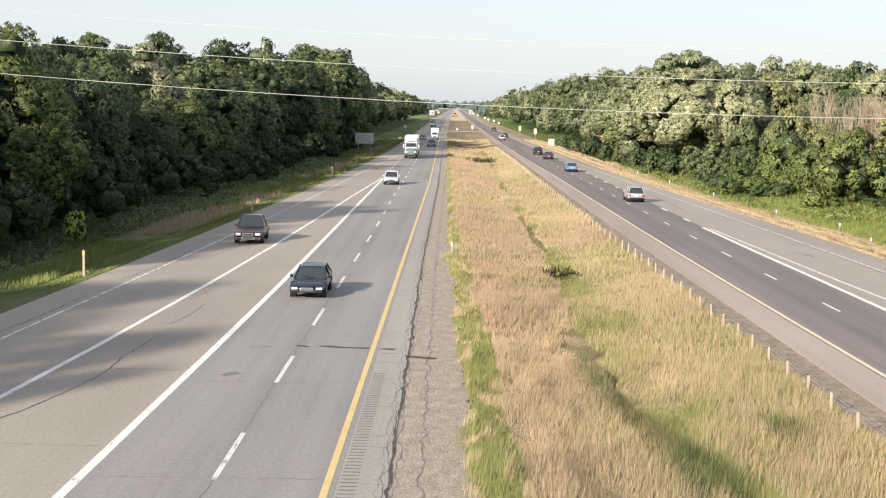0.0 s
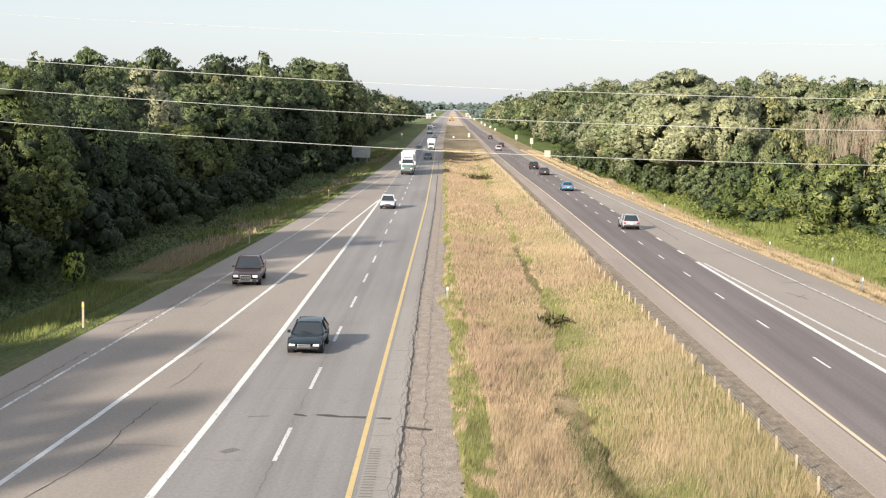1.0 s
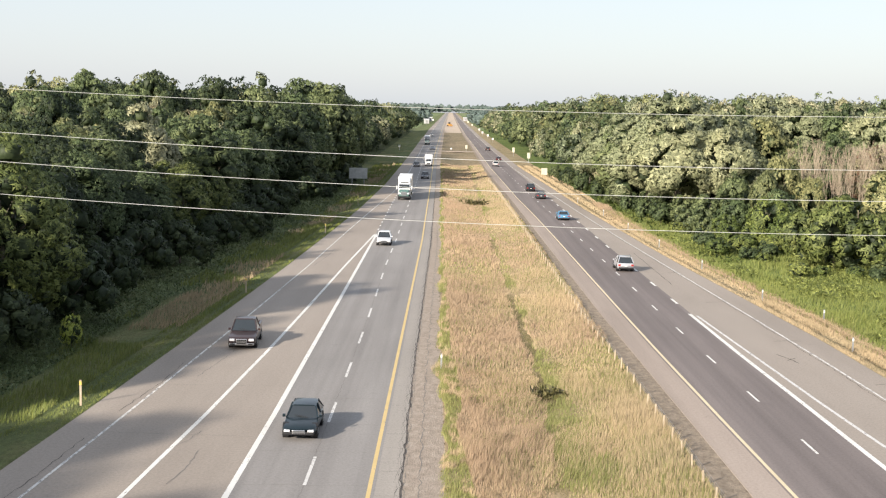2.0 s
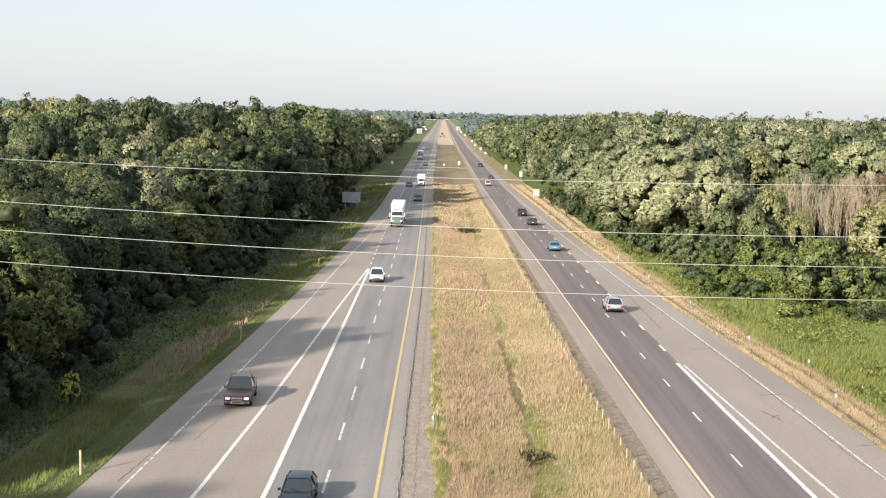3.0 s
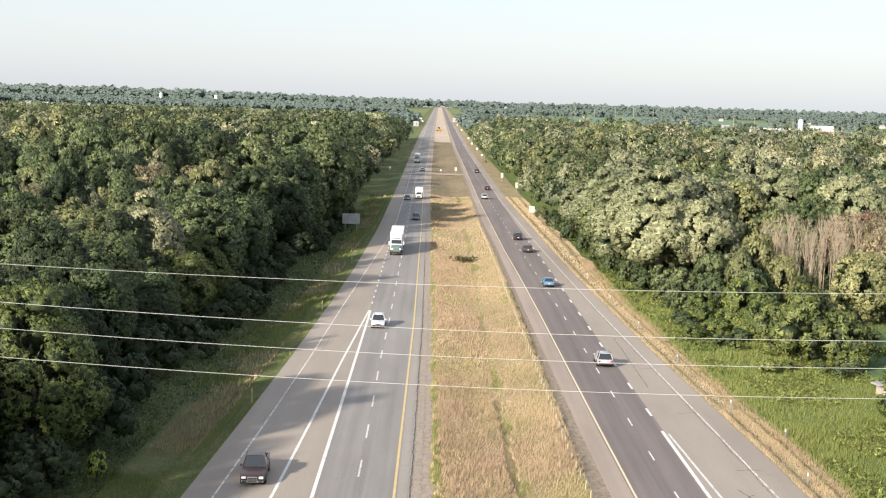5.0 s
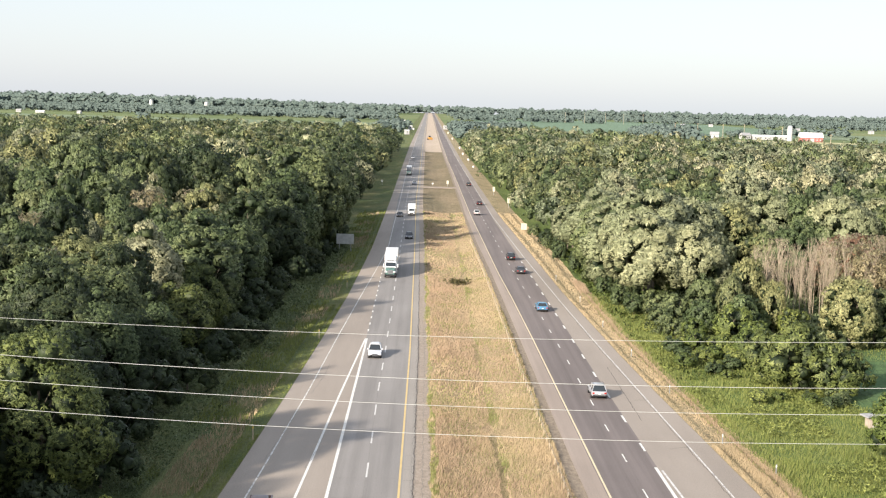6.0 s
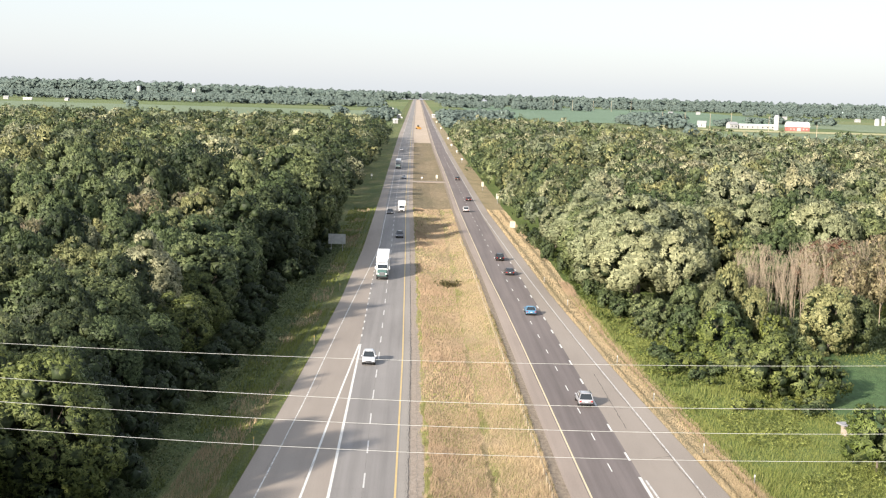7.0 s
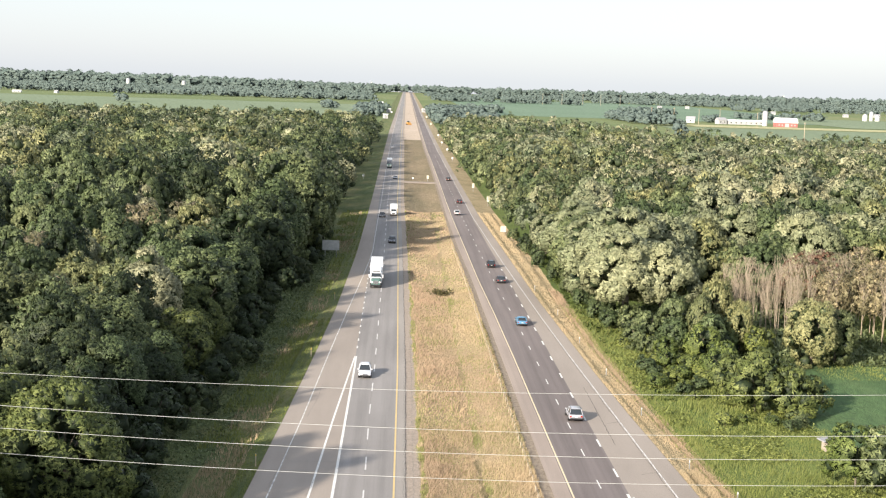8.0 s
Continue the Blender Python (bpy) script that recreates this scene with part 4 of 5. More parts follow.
def barn(x, y, turn):
    """A red barn with a pale gambrel roof."""
    ob = thing("barn", pose(x, y, 0, 0, 0, turn), "red wooden barn with a pale gambrel roof in the fields", "barn")
    w, d, h = 27.0, 13.0, 5.2
    part("wall", boxed(-w / 2, w / 2, -d / 2, d / 2, -0.3, h), barn_red, ob)
    ring = lambda x: [(x, -d / 2 - 0.4, h), (x, -d / 2 + 2.2, h + 4.0), (x, 0, h + 6.2), (x, d / 2 - 2.2, h + 4.0), (x, d / 2 + 0.4, h)]
    part("roof", loft(bmesh.new(), [ring(-w / 2 - 0.5), ring(w / 2 + 0.5)]), white_metal, ob)
    part("door", boxed(-2.4, 2.4, -d / 2 - 0.1, -d / 2 + 0.05, 0, 4.2), white_wall, ob, "wide white barn door")
    for cx in (-10, -6, 6, 10):
        part("window", boxed(cx - 0.7, cx + 0.7, -d / 2 - 0.06, -d / 2 + 0.02, 1.6, 3.2), white_wall, ob)
    return ob


def silo(x, y, r, h, label="pale grey cylindrical farm silo with a domed cap"):
    ob = thing("silo", pose(x, y, 0), label, "silo")
    part("tower", rod(bmesh.new(), (0, 0, -0.2), (0, 0, h), r, r, 16), silo_grey, ob)
    bm = bmesh.new()
    bmesh.ops.create_uvsphere(bm, u_segments=16, v_segments=8, radius=r, matrix=Matrix.Translation((0, 0, h)) @ Matrix.Diagonal((1.02, 1.02, 0.7, 1)))
    part("dome", bm, aluminium, ob)
    return ob


barn(472, 1622, 2)
silo(451, 1640, 3.2, 17)
house(436, 1680, 46, 12, 4.2, 2.0, white_wall, white_metal, 3, "farm_shed", "long low white farm shed beside the barn", "shed")
house(404, 1676, 12, 9, 5.2, 3.2, white_wall, grey_roof, 20, "farmhouse", "white farmhouse with a grey gabled roof", "house")
house(368, 1690, 11, 9, 5.0, 3.4, white_wall, grey_roof, -15, "farmhouse", "white farmhouse with a grey gabled roof", "house")
for x, y, w, d, h, r in ((-700, 2400, 26, 9, 4, 2), (-745, 2420, 14, 9, 5, 3), (-640, 2440, 12, 8, 4, 3), (-720, 3420, 40, 14, 7, 3), (-690, 3400, 18, 12, 12, 2), (-560, 3480, 16, 10, 9, 3),
                         (-540, 3400, 14, 9, 6, 3), (-470, 3380, 20, 10, 5, 3), (-300, 3600, 34, 12, 6, 2), (-95, 2900, 40, 14, 7, 2), (-60, 2150, 18, 10, 5, 2), (-45, 2250, 22, 11, 5, 3),
                         (130, 2020, 26, 14, 7, 2), (620, 2900, 14, 9, 5, 3), (540, 2800, 16, 9, 5, 3), (700, 2500, 14, 10, 5, 3), (820, 2440, 15, 10, 5, 3), (900, 2500, 18, 10, 6, 3), (650, 3900, 30, 12, 6, 3), (770, 2060, 14, 10, 6, 3)):
    house(x, y, w * 0.6, d * 0.8, h * 0.75, r * 0.8, white_wall, grey_roof if w < 22 else white_metal, (x * 7) % 40 - 20, "house", "small pale house far off among trees", "house")
for x, y, r, h in ((752, 2140, 4, 9), (764, 2145, 3, 14), (776, 2150, 4, 8), (-705, 3380, 5, 24), (-560, 3350, 5, 22)):
    silo(x, y, r, h, "pale grain silo far off in the fields")


def pole_at(x, y, h):
    ob = thing("utility_pole", pose(x, y, 0, 0, 0, 25), "tall wooden utility pole with a crossarm in the fields", "utility pole", "utility poles")
    part("pole", rod(bmesh.new(), (0, 0, -0.5), (0, 0, h), 0.30, 0.2, 8), post_wood, ob)
    part("crossarm", boxed(-1.6, 1.6, -0.1, 0.1, h - 1.2, h - 0.9), post_wood, ob)
    return ob


for x, y, h in ((352, 1146, 17), (359, 1602, 19), (343, 1675, 19), (405, 1687, 19), (330, 1760, 18), (420, 1560, 18), (560, 1420, 17), (300, 2900, 24), (345, 2920, 24), (395, 2950, 24), (440, 2980, 24), (500, 3078, 24)):
    pole_at(x, y, h)


# ---- grass and weeds ----
def lattice(i, j):
    k = (i * 73856093) ^ (j * 19349663)
    k = ((k ^ (k >> 13)) * 1274126177) & 0x7FFFFFFF
    return ((k ^ (k >> 16)) & 0xFFFF) / 32767.5 - 1


def hash_noise(x, y, s):
    """Smooth noise from -1 to 1, for one place or many."""
    x, y = np.asarray(x, dtype=float) * s + 1000.0, np.asarray(y, dtype=float) * s * 0.6 + 1000.0
    i, j = np.floor(x).astype(np.int64), np.floor(y).astype(np.int64)
    u, v = x - i, y - j
    u, v = u * u * (3 - 2 * u), v * v * (3 - 2 * v)
    low, high = lattice(i, j) * (1 - u) + lattice(i + 1, j) * u, lattice(i, j + 1) * (1 - u) + lattice(i + 1, j + 1) * u
    return 0.75 * (low * (1 - v) + high * v)


def blades(name, pts, height, width, mat, seed, label, lean=0.35):
    """A stand of grass: one bent, tapering blade at each point."""
    g = np.random.default_rng(seed)
    p = np.asarray(pts, dtype=float)
    n = len(p)
    x, y = p[:, 0], p[:, 1]
    p = np.column_stack([x, y, ground_heights(x, y) - 0.02])
    h = (height * g.uniform(0.5, 1.2, n) * (1 + 0.65 * hash_noise(x + 9, y, 0.35) + 0.5 * hash_noise(x, y, 1.3)))[:, None]
    a = g.uniform(0, 6.283, n)
    side = np.column_stack([np.cos(a), np.sin(a), np.zeros(n)]) * (width * g.uniform(0.6, 1.4, n))[:, None] * 0.5
    b = g.uniform(0, 6.283, n)
    tilt = np.column_stack([np.cos(b) + 0.6 + hash_noise(x, y + 70, 0.5), np.sin(b) + 0.3 + hash_noise(x + 70, y, 0.5), np.zeros(n)]) * (lean * g.uniform(0.2, 1.0, n))[:, None] * h
    up = np.array([0, 0, 1.0])
    side[side[:, 0] < 0] *= -1
    v = np.stack([p - side, p + side, p + tilt + up * h * 0.95], 1).reshape(-1, 3)
    soft = unit(n, g) * 0.5 + np.array([-0.4, -0.5, 0.6])
    soft /= np.linalg.norm(soft, axis=1, keepdims=True)
    return tagged(new(name, mesh_from(name, v, np.arange(3 * n).reshape(-1, 3), mat, np.repeat(soft, 3, axis=0))), label, "grass", kind="stuff")


KINDS = ("dry", "rust", "green", "dark")


def median_kinds(x, y, g):
    """What grows at each place of the median, as an index into KINDS."""
    lot = g.random(len(x))
    kind = np.where(lot > 0.72 - 0.5 * hash_noise(x, y + 50, 0.2), 2, 0)
    track = np.interp(y, [40, 43, 48, 52, 58, 64, 91, 120, 160], [11.0, 10.6, 10.0, 9.2, 9.2, 8.8, 9.5, 9.6, 9.4])
    dx = x - track + 0.3 * hash_noise(x, y, 0.5)
    kind = np.where(lot < 0.34 + 0.9 * hash_noise(x + 31, y, 0.09) + 0.45 * hash_noise(x, y + 17, 0.4) + np.where(dx < 0, 0.22, -0.1), 1, kind)
    wide = np.interp(y, [40, 46, 58, 75, 92, 115], [1.2, 2.4, 3.4, 3.8, 3.0, 0.8]) + 1.2 * hash_noise(x, y, 0.3)
    kind = np.where((dx > 0) & (dx < wide) & (lot < 0.62 - 0.45 * dx / np.maximum(wide, 0.1) + 0.5 * hash_noise(x, y, 0.6)), 2, kind)
    trodden = (np.abs(dx - 0.3 * hash_noise(x, y, 1.7)) < 0.22 + 0.5 * hash_noise(x, y, 0.35) + 0.3 * hash_noise(x, y, 1.3)) & ((y < 68) | ((y > 86) & (y < 90)) | (hash_noise(np.ones(len(y)), y, 0.12) > 0.2))
    kind = np.where(trodden, 3, kind)
    rim = grass_l(y) + np.interp(y, [40, 65, 80, 110, 130], [1.2, 1.35, 0.9, 0.8, 0.3]) + 0.5 * hash_noise(x, y, 0.3)
    return np.where(x < rim, np.where(hash_noise(x, y, 2.1) > -0.3, 2, 0), kind)


g = np.random.default_rng(77)
MATS = {"dry": (blade_dry, "tall dry tan grass in the median"), "rust": (blade_rust, "reddish dry seeding grass in the median"), "green": (blade_green, "green grass in the median"), "dark": (blade_dark, "dark trodden gap in the median grass")}
for i, (y0, y1, per, h, w) in enumerate(((36, 62, 420, 0.46, 0.022), (62, 95, 220, 0.44, 0.034), (95, 150, 90, 0.4, 0.058), (150, 260, 28, 0.34, 0.11), (260, 420, 8, 0.28, 0.22))):
    y = g.uniform(y0, y1, int((y1 - y0) * 13.2 * per))
    low = grass_l(y) - 0.25 + 0.6 * hash_noise(np.full(len(y), 2.0), y, 0.5)
    x = low + (grass_r(y) + 0.1 - low) * g.random(len(y))
    kinds = median_kinds(x, y, g)
    for k, kind in enumerate(KINDS):
        pts = np.column_stack([x, y])[kinds == k]
        if len(pts):
            blades("median_grass", pts, h * (1.0, 1.1, 0.85, 0.45)[k], w, MATS[kind][0], 200 + 10 * i + k, MATS[kind][1])


def fill(left, right, y0, y1, per, seed, keep=None):
    g = np.random.default_rng(seed)
    middle = (y0 + y1) / 2
    y = g.uniform(y0, y1, int((y1 - y0) * (right(middle) - left(middle)) * per))
    x = left(y) + (right(y) - left(y)) * g.random(len(y))
    pts = np.column_stack([x, y])
    return pts if keep is None else pts[keep(x, y)]


def band(name, left, right, y0, y1, per, h, w, mat, seed, label, keep=None):
    pts = fill(left, right, y0, y1, per, seed, keep)
    if len(pts):
        blades(name, pts, h, w, mat, seed, label)


for y0, y1, per, w in ((80, 130, 45, 0.05), (130, 220, 16, 0.10), (220, 420, 5, 0.2)):
    band("verge_grass", off(pave_r, 0.1), tan_r, y0, y1, per * 2, 0.26, w * 0.8, blade_dry, 300 + y0, "dry tan grass on the roadside verge")
    band("verge_grass", off(pave_l, -3.2), off(pave_l, -0.1), y0 - 5, y1, per * 1.1, 0.22, w, blade_meadow, 320 + y0, "short green grass on the roadside verge")
    band("verge_grass", off(pave_l, -8.5), off(pave_l, -2.6), y0 - 5, y1, per * 0.8, 0.55, w * 1.1, blade_meadow, 340 + y0, "rough green grass on the roadside slope", lambda x, y: hash_noise(x, y, 0.2) < 0.15)
    band("verge_grass", off(pave_l, -6.5), off(pave_l, -2.0), y0 - 5, y1, per * 0.5, 0.6, w * 1.1, blade_dry, 360 + y0, "dry tan grass on the roadside slope", lambda x, y: (hash_noise(x, y, 0.2) >= 0.0) & (y > 110))


def weeds(name, pts, size, mat, seed, label, h=0.5):
    """Low leafy weeds: loose sprays of broad leaves over the ground."""
    g = np.random.default_rng(seed)
    p = np.asarray(pts, dtype=float)
    n = len(p)
    x, y = p[:, 0], p[:, 1]
    c = np.column_stack([x, y, ground_heights(x, y) + h * g.uniform(0.1, 1.0, n) * (0.7 + 0.6 * hash_noise(x, y, 0.25))])
    nn = unit(n, g) * 0.8 + np.array([0, 0, 0.9])
    nn /= np.linalg.norm(nn, axis=1, keepdims=True)
    v, f, _ = leaf_cards(c, unit(n, g) * 0.5 + nn * 0.5, size * g.uniform(0.5, 1.4, n), g, 2.2, 0.8)
    return tagged(new(name, mesh_from(name, v, f, mat, np.repeat(nn, 9, axis=0))), label, "weeds", kind="stuff")


meadow = lambda x, y: (x < 54 + 2 * hash_noise(x, y, 0.2)) | (y < 136)
blades("meadow_grass", fill(tan_r, lambda y: 66 + 0 * y, 88, 150, 35, 401, meadow), 0.5, 0.06, blade_meadow, 401, "bright green rough grass in the roadside meadow")
blades("meadow_grass", fill(tan_r, lambda y: 60 + 0 * y, 150, 240, 19, 402, lambda x, y: (x < wood_r(y) + 9) & ((x < 53) | (y > 186))), 0.65, 0.09, blade_meadow, 402, "bright green rough grass in the roadside meadow")
blades("meadow_grass", fill(lambda y: 54 + 0 * y, lambda y: 98 + 0 * y, 180, 236, 9, 408), 0.5, 0.1, blade_meadow, 408, "green rough grass below the wood")
blades("verge_grass", fill(off(tan_r, -1.4), lambda y: tan_r(y) + 2, 92, 240, 16, 404), 0.45, 0.07, blade_green, 404, "green and brown grass along the verge")
weeds("verge_weeds", fill(lambda y: tan_r(y) + 1, lambda y: wood_r(y) + 4, 165, 330, 6, 409), 0.4, leaf_bright, 409, "bright green weeds at the wood's edge", 0.9)
blades("verge_grass", fill(off(tan_r, -1.5), off(tan_r, 0.5), 88, 260, 26, 415), 0.5, 0.07, blade_rust, 415, "brown seeding grass along the verge")
weeds("meadow_weeds", fill(off(tan_r, 0.8), lambda y: 54 + 0 * y, 90, 200, 20, 416, lambda x, y: hash_noise(x, y, 0.14) > -0.25), 0.17, leaf_bright, 416, "bright green leafy weeds in the roadside meadow", 0.9)
weeds("strip_weeds", fill(off(grass_r, -0.2), off(strip_r, -0.2), 44, 220, 22, 410), 0.13, blade_dark, 410, "dry brown weeds in the gravel strip", 0.12)
weeds("strip_weeds", fill(off(grass_l, -0.9), off(grass_l, 0.2), 40, 150, 9, 411), 0.11, blade_dark, 411, "dry brown weeds creeping over the gravel", 0.1)
weeds("undergrowth", fill(lambda y: 44 + 0 * y, lambda y: 84 + 0 * y, 190, 232, 5, 412), 0.55, leaf_green, 412, "dense green undergrowth below the dead trees", 2.4)
weeds("verge_weeds", fill(lambda y: wood_l(y) - 4, off(pave_l, -7), 78, 130, 46, 403), 0.13, leaf_green, 403, "rank green weeds below the wood", 0.8)
weeds("verge_weeds", fill(lambda y: wood_l(y) - 3, off(pave_l, -5.5), 130, 330, 14, 405), 0.2, leaf_green, 405, "rank green weeds below the wood", 0.8)
for n, (x0, y0, dx, dy, count) in enumerate(((10.1, 44.5, 0.5, 1.7, 420), (9.6, 48.5, 0.35, 1.6, 260), (8.6, 57, 0.4, 2.6, 300), (9.1, 52.5, 0.3, 1.4, 160), (13.6, 49, 0.4, 1.3, 120))):
    blades("median_brush", [(x0 + a * dx - b * 0.12, y0 + b * dy) for a, b in np.random.default_rng(40 + n).normal(size=(count * 9, 2)) * 0.8], 0.52, 0.03, blade_dark if n % 2 else blade_shade, 430 + n, "dark green brush in the median grass")
weeds("median_brush", [(9.8 + a * 0.5, 88.2 + b * 0.5) for a, b in np.random.default_rng(1).normal(size=(160, 2))], 0.26, blade_dark, 406, "small dark brush clump in the median grass", 0.7)
weeds("median_brush", [(8.3 + a * 1.1, 252 + b * 1.6) for a, b in np.random.default_rng(2).normal(size=(260, 2))], 0.4, blade_dark, 407, "brown brush clump in the median grass", 0.9)


# ---- cracks and joints in the concrete ----
def crack(pts, w, seed, road, mat=None, z=0.007, name="sealed_crack"):
    """A thin dark irregular ribbon through the given points."""
    g = np.random.default_rng(seed)
    fine = []
    for (x0, y0), (x1, y1) in zip(pts, pts[1:]):
        n = max(2, int(math.hypot(x1 - x0, y1 - y0) / 0.45))
        for i in range(n):
            q = i / n
            fine.append((x0 + (x1 - x0) * q + g.normal() * 0.035, y0 + (y1 - y0) * q + g.normal() * 0.035))
    fine.append(pts[-1])
    v, f = [], []
    for i, (x, y) in enumerate(fine):
        a, b = fine[max(0, i - 1)], fine[min(len(fine) - 1, i + 1)]
        d = Vector((b[0] - a[0], b[1] - a[1])).normalized()
        k = w * g.uniform(0.25, 1.0) / 2
        v += [(x - d.y * k, y + d.x * k, z), (x + d.y * k, y - d.x * k, z)]
    f = [(2 * i, 2 * i + 1, 2 * i + 3, 2 * i + 2) for i in range(len(fine) - 1)]
    ob = new(name, mesh_from(name, v, f, mat or crack_seal))
    ob.parent = road


g = np.random.default_rng(9)
y = 41.8
k = 0
while y < 260:
    k += 1
    crack([(thick_l(y) + 0.3, y), (yellow_l(y) - 0.1, y + g.uniform(-0.3, 0.3))], 0.035, 500 + k, road_west, joint_dirt, 0.004, "slab_joint")
    if g.random() < 0.7 and y < 200:
        crack([(edge_l(y) + 0.4 if y < 150 else gore_l(y), y + 3), (thick_l(y) - 0.3, y + 3 + g.uniform(-0.3, 0.3))], 0.04, 540 + k, road_west, joint_dirt, 0.004, "slab_joint")
    y += 6.1 * g.choice([1, 1, 2])
crack([(-2.25, 61.3), (-1.2, 61.1), (-0.15, 61.0)], 0.42, 601, road_west)
crack([(-3.2, 61.3), (-2.6, 61.0)], 0.4, 611, road_west)
crack([(0.25, 60.95), (0.9, 60.9)], 0.34, 602, road_west)
crack([(1.4, 59.6), (2.0, 59.4), (2.6, 59.2)], 0.5, 603, road_west, z=0.0)
crack([(-5.0, 60.7), (-4.1, 60.9)], 0.2, 612, road_west, joint_dirt)
crack([(-5.1, 55.0), (-4.6, 55.6)], 0.45, 613, road_west, joint_dirt)
crack([(lane_l(q) - 0.03, q) for q in range(36, 221, 8)], 0.045, 604, road_west, joint_dirt, 0.004)
crack([(shoulder_l(q) + 0.05 * math.sin(q), q) for q in range(36, 330, 4)], 0.085, 605, road_west, z=0.003)
for i, (d, wide) in enumerate(((-0.13, 0.022), (-0.24, 0.02), (0.15, 0.03), (0.85, 0.05))):
    crack([(shoulder_l(q) + d + 0.07 * math.sin(q * 1.9 + i * 2) + 0.05 * math.sin(q * 4.1 + i), q) for q in np.arange(36, 200, 0.8)], wide, 606 + i, road_west, None if i < 1 else joint_dirt, 0.0 if d < 0 else -0.02)
for i in range(34):
    y0 = 37 + i * 2.6 + 0.7 * math.sin(i * 2.7)
    crack([(yellow_l(y0) + (0.85 if y0 < 52 else 0.3), y0), (shoulder_l(y0) - 0.06, y0 + 0.25 * math.sin(i * 1.7))], 0.03, 620 + i, road_west, joint_dirt if i % 3 else None, 0.003, "slab_joint")
crack([(-11.6, 44), (-10.3, 49.5), (-9.6, 53), (-9.45, 55), (-9.5, 58.4), (-9.2, 63)], 0.06, 659, road_west)
crack([(-9.2, 55.8), (-8.0, 55.9), (-6.75, 55.8)], 0.05, 658, road_west, joint_dirt)
for i, (x0, y0, x1, y1) in enumerate(((-9.3, 66, -9.0, 72), (-10.6, 72, -9.6, 76), (-12.5, 90, -11.4, 104), (-16.4, 58, -15.3, 74), (-15, 80, -14.2, 95), (-9, 118, -8.2, 131), (-13.2, 120, -12.0, 140), (-11.2, 150, -10.4, 168))):
    crack([(x0, y0), ((x0 + x1) / 2 + 0.2, (y0 + y1) / 2), (x1, y1)], 0.05, 660 + i, road_west, crack_seal if i in (3, 4) else joint_dirt)
for i, (x0, y0, x1, y1) in enumerate(((27.8, 100, 28.6, 101), (28.4, 99, 27.6, 102.5), (27.3, 128, 29.2, 129), (26.8, 150, 28.3, 150.6), (31.5, 92, 33, 92.5), (28.7, 108, 31, 108.3), (26.3, 140, 26.5, 170))):
    crack([(x0, y0), ((x0 + x1) / 2, (y0 + y1) / 2 + 0.1), (x1, y1)], 0.09, 690 + i, road_east)
crack([(edge_r(q) - 0.25 + 0.1 * math.sin(q * 0.7), q) for q in range(84, 240, 5)], 0.06, 699, road_east)
rumble = mesh_from("rumble_groove", [(-0.22, -0.045, 0), (0.22, -0.045, 0), (0.22, 0.045, 0), (-0.22, 0.045, 0)], [(0, 1, 2, 3)], joint_dirt)
for i in range(54):
    ob = new("rumble_groove", rumble)
    ob.parent = road_west
    ob.matrix_basis = pose(yellow_l(40 + i * 0.34) + 0.55, 38 + i * 0.34, 0.002)

# crossing between the carriageways and bare construction ground far ahead
ribbon("crossover", lambda y: yellow_l(y) + 1.2, lambda y: strip_r(y) + 0.3, 540, 548, 0.03, gravel, ground, 4, 0.2, "gravel crossing between the carriageways")


# ---- guard posts, markers, signs, wires ----
def cable_barrier():
    """Low pale posts with three cables along the median's edge."""
    xs = line_at([(40, 16.1), (52, 15.9), (95, 15.5), (110, 15.0), (160, 14.7), (270, 13.9), (420, 11.8)])
    ob = thing("cable_barrier", pose(0, 0, 0), "low pale-posted cable barrier along the median's edge", "barrier")
    bm = boxed(-0.04, 0.04, -0.04, 0.04, -0.3, 0.76, 0.012)
    me = bpy.data.meshes.new("post")
    bm.to_mesh(me), bm.free()
    me.materials.append(post_wood)
    gg = np.random.default_rng(3)
    y = 42.6
    while y < 330:
        p = part_mesh("post", me, ob)
        p.matrix_basis = pose(xs(y) - 0.1, y, ground_height(xs(y) - 0.1, y), gg.uniform(-4, 4), gg.uniform(-4, 4), gg.uniform(-8, 8))
        y += 2.8
    for z in (0.5, 0.64, 0.78):
        ring = lambda q: [(xs(q) + 0.006 * math.cos(a), q, z - 0.05 + 0.006 * math.sin(a)) for a in (0.0, 1.57, 3.14, 4.71)]
        part("cable", loft(bmesh.new(), [ring(q) for q in range(40, 337, 12)]), steel, ob)


cable_barrier()


def marker_post(x, y, h=1.25, cap=plate_white, label="slim pale roadside marker post"):
    ob = thing("marker_post", pose(x, y, ground_height(x, y), 0, 0, 0), label, "marker post", "roadside marker posts")
    part("post", boxed(-0.06, 0.06, -0.03, 0.03, -0.2, h), steel if cap == plate_white else post_wood, ob)
    part("reflector", boxed(-0.065, 0.065, -0.045, -0.03, h - 0.28, h - 0.08), cap, ob)
    return ob


for x, y in ((-17.6, 81.6), (-15.2, 128), (-13.3, 186), (-12.6, 240)):
    marker_post(x, y, 1.5, marker_amber, "slim weathered roadside marker post in grass")
for x, y in ((33.8, 104.5), (33.3, 131.1), (32.1, 155), (31.0, 178.6), (30.2, 203), (29.6, 229.6), (36.1, 120.3), (3.1, 94), (28.0, 258)):
    marker_post(x, y, 1.1)


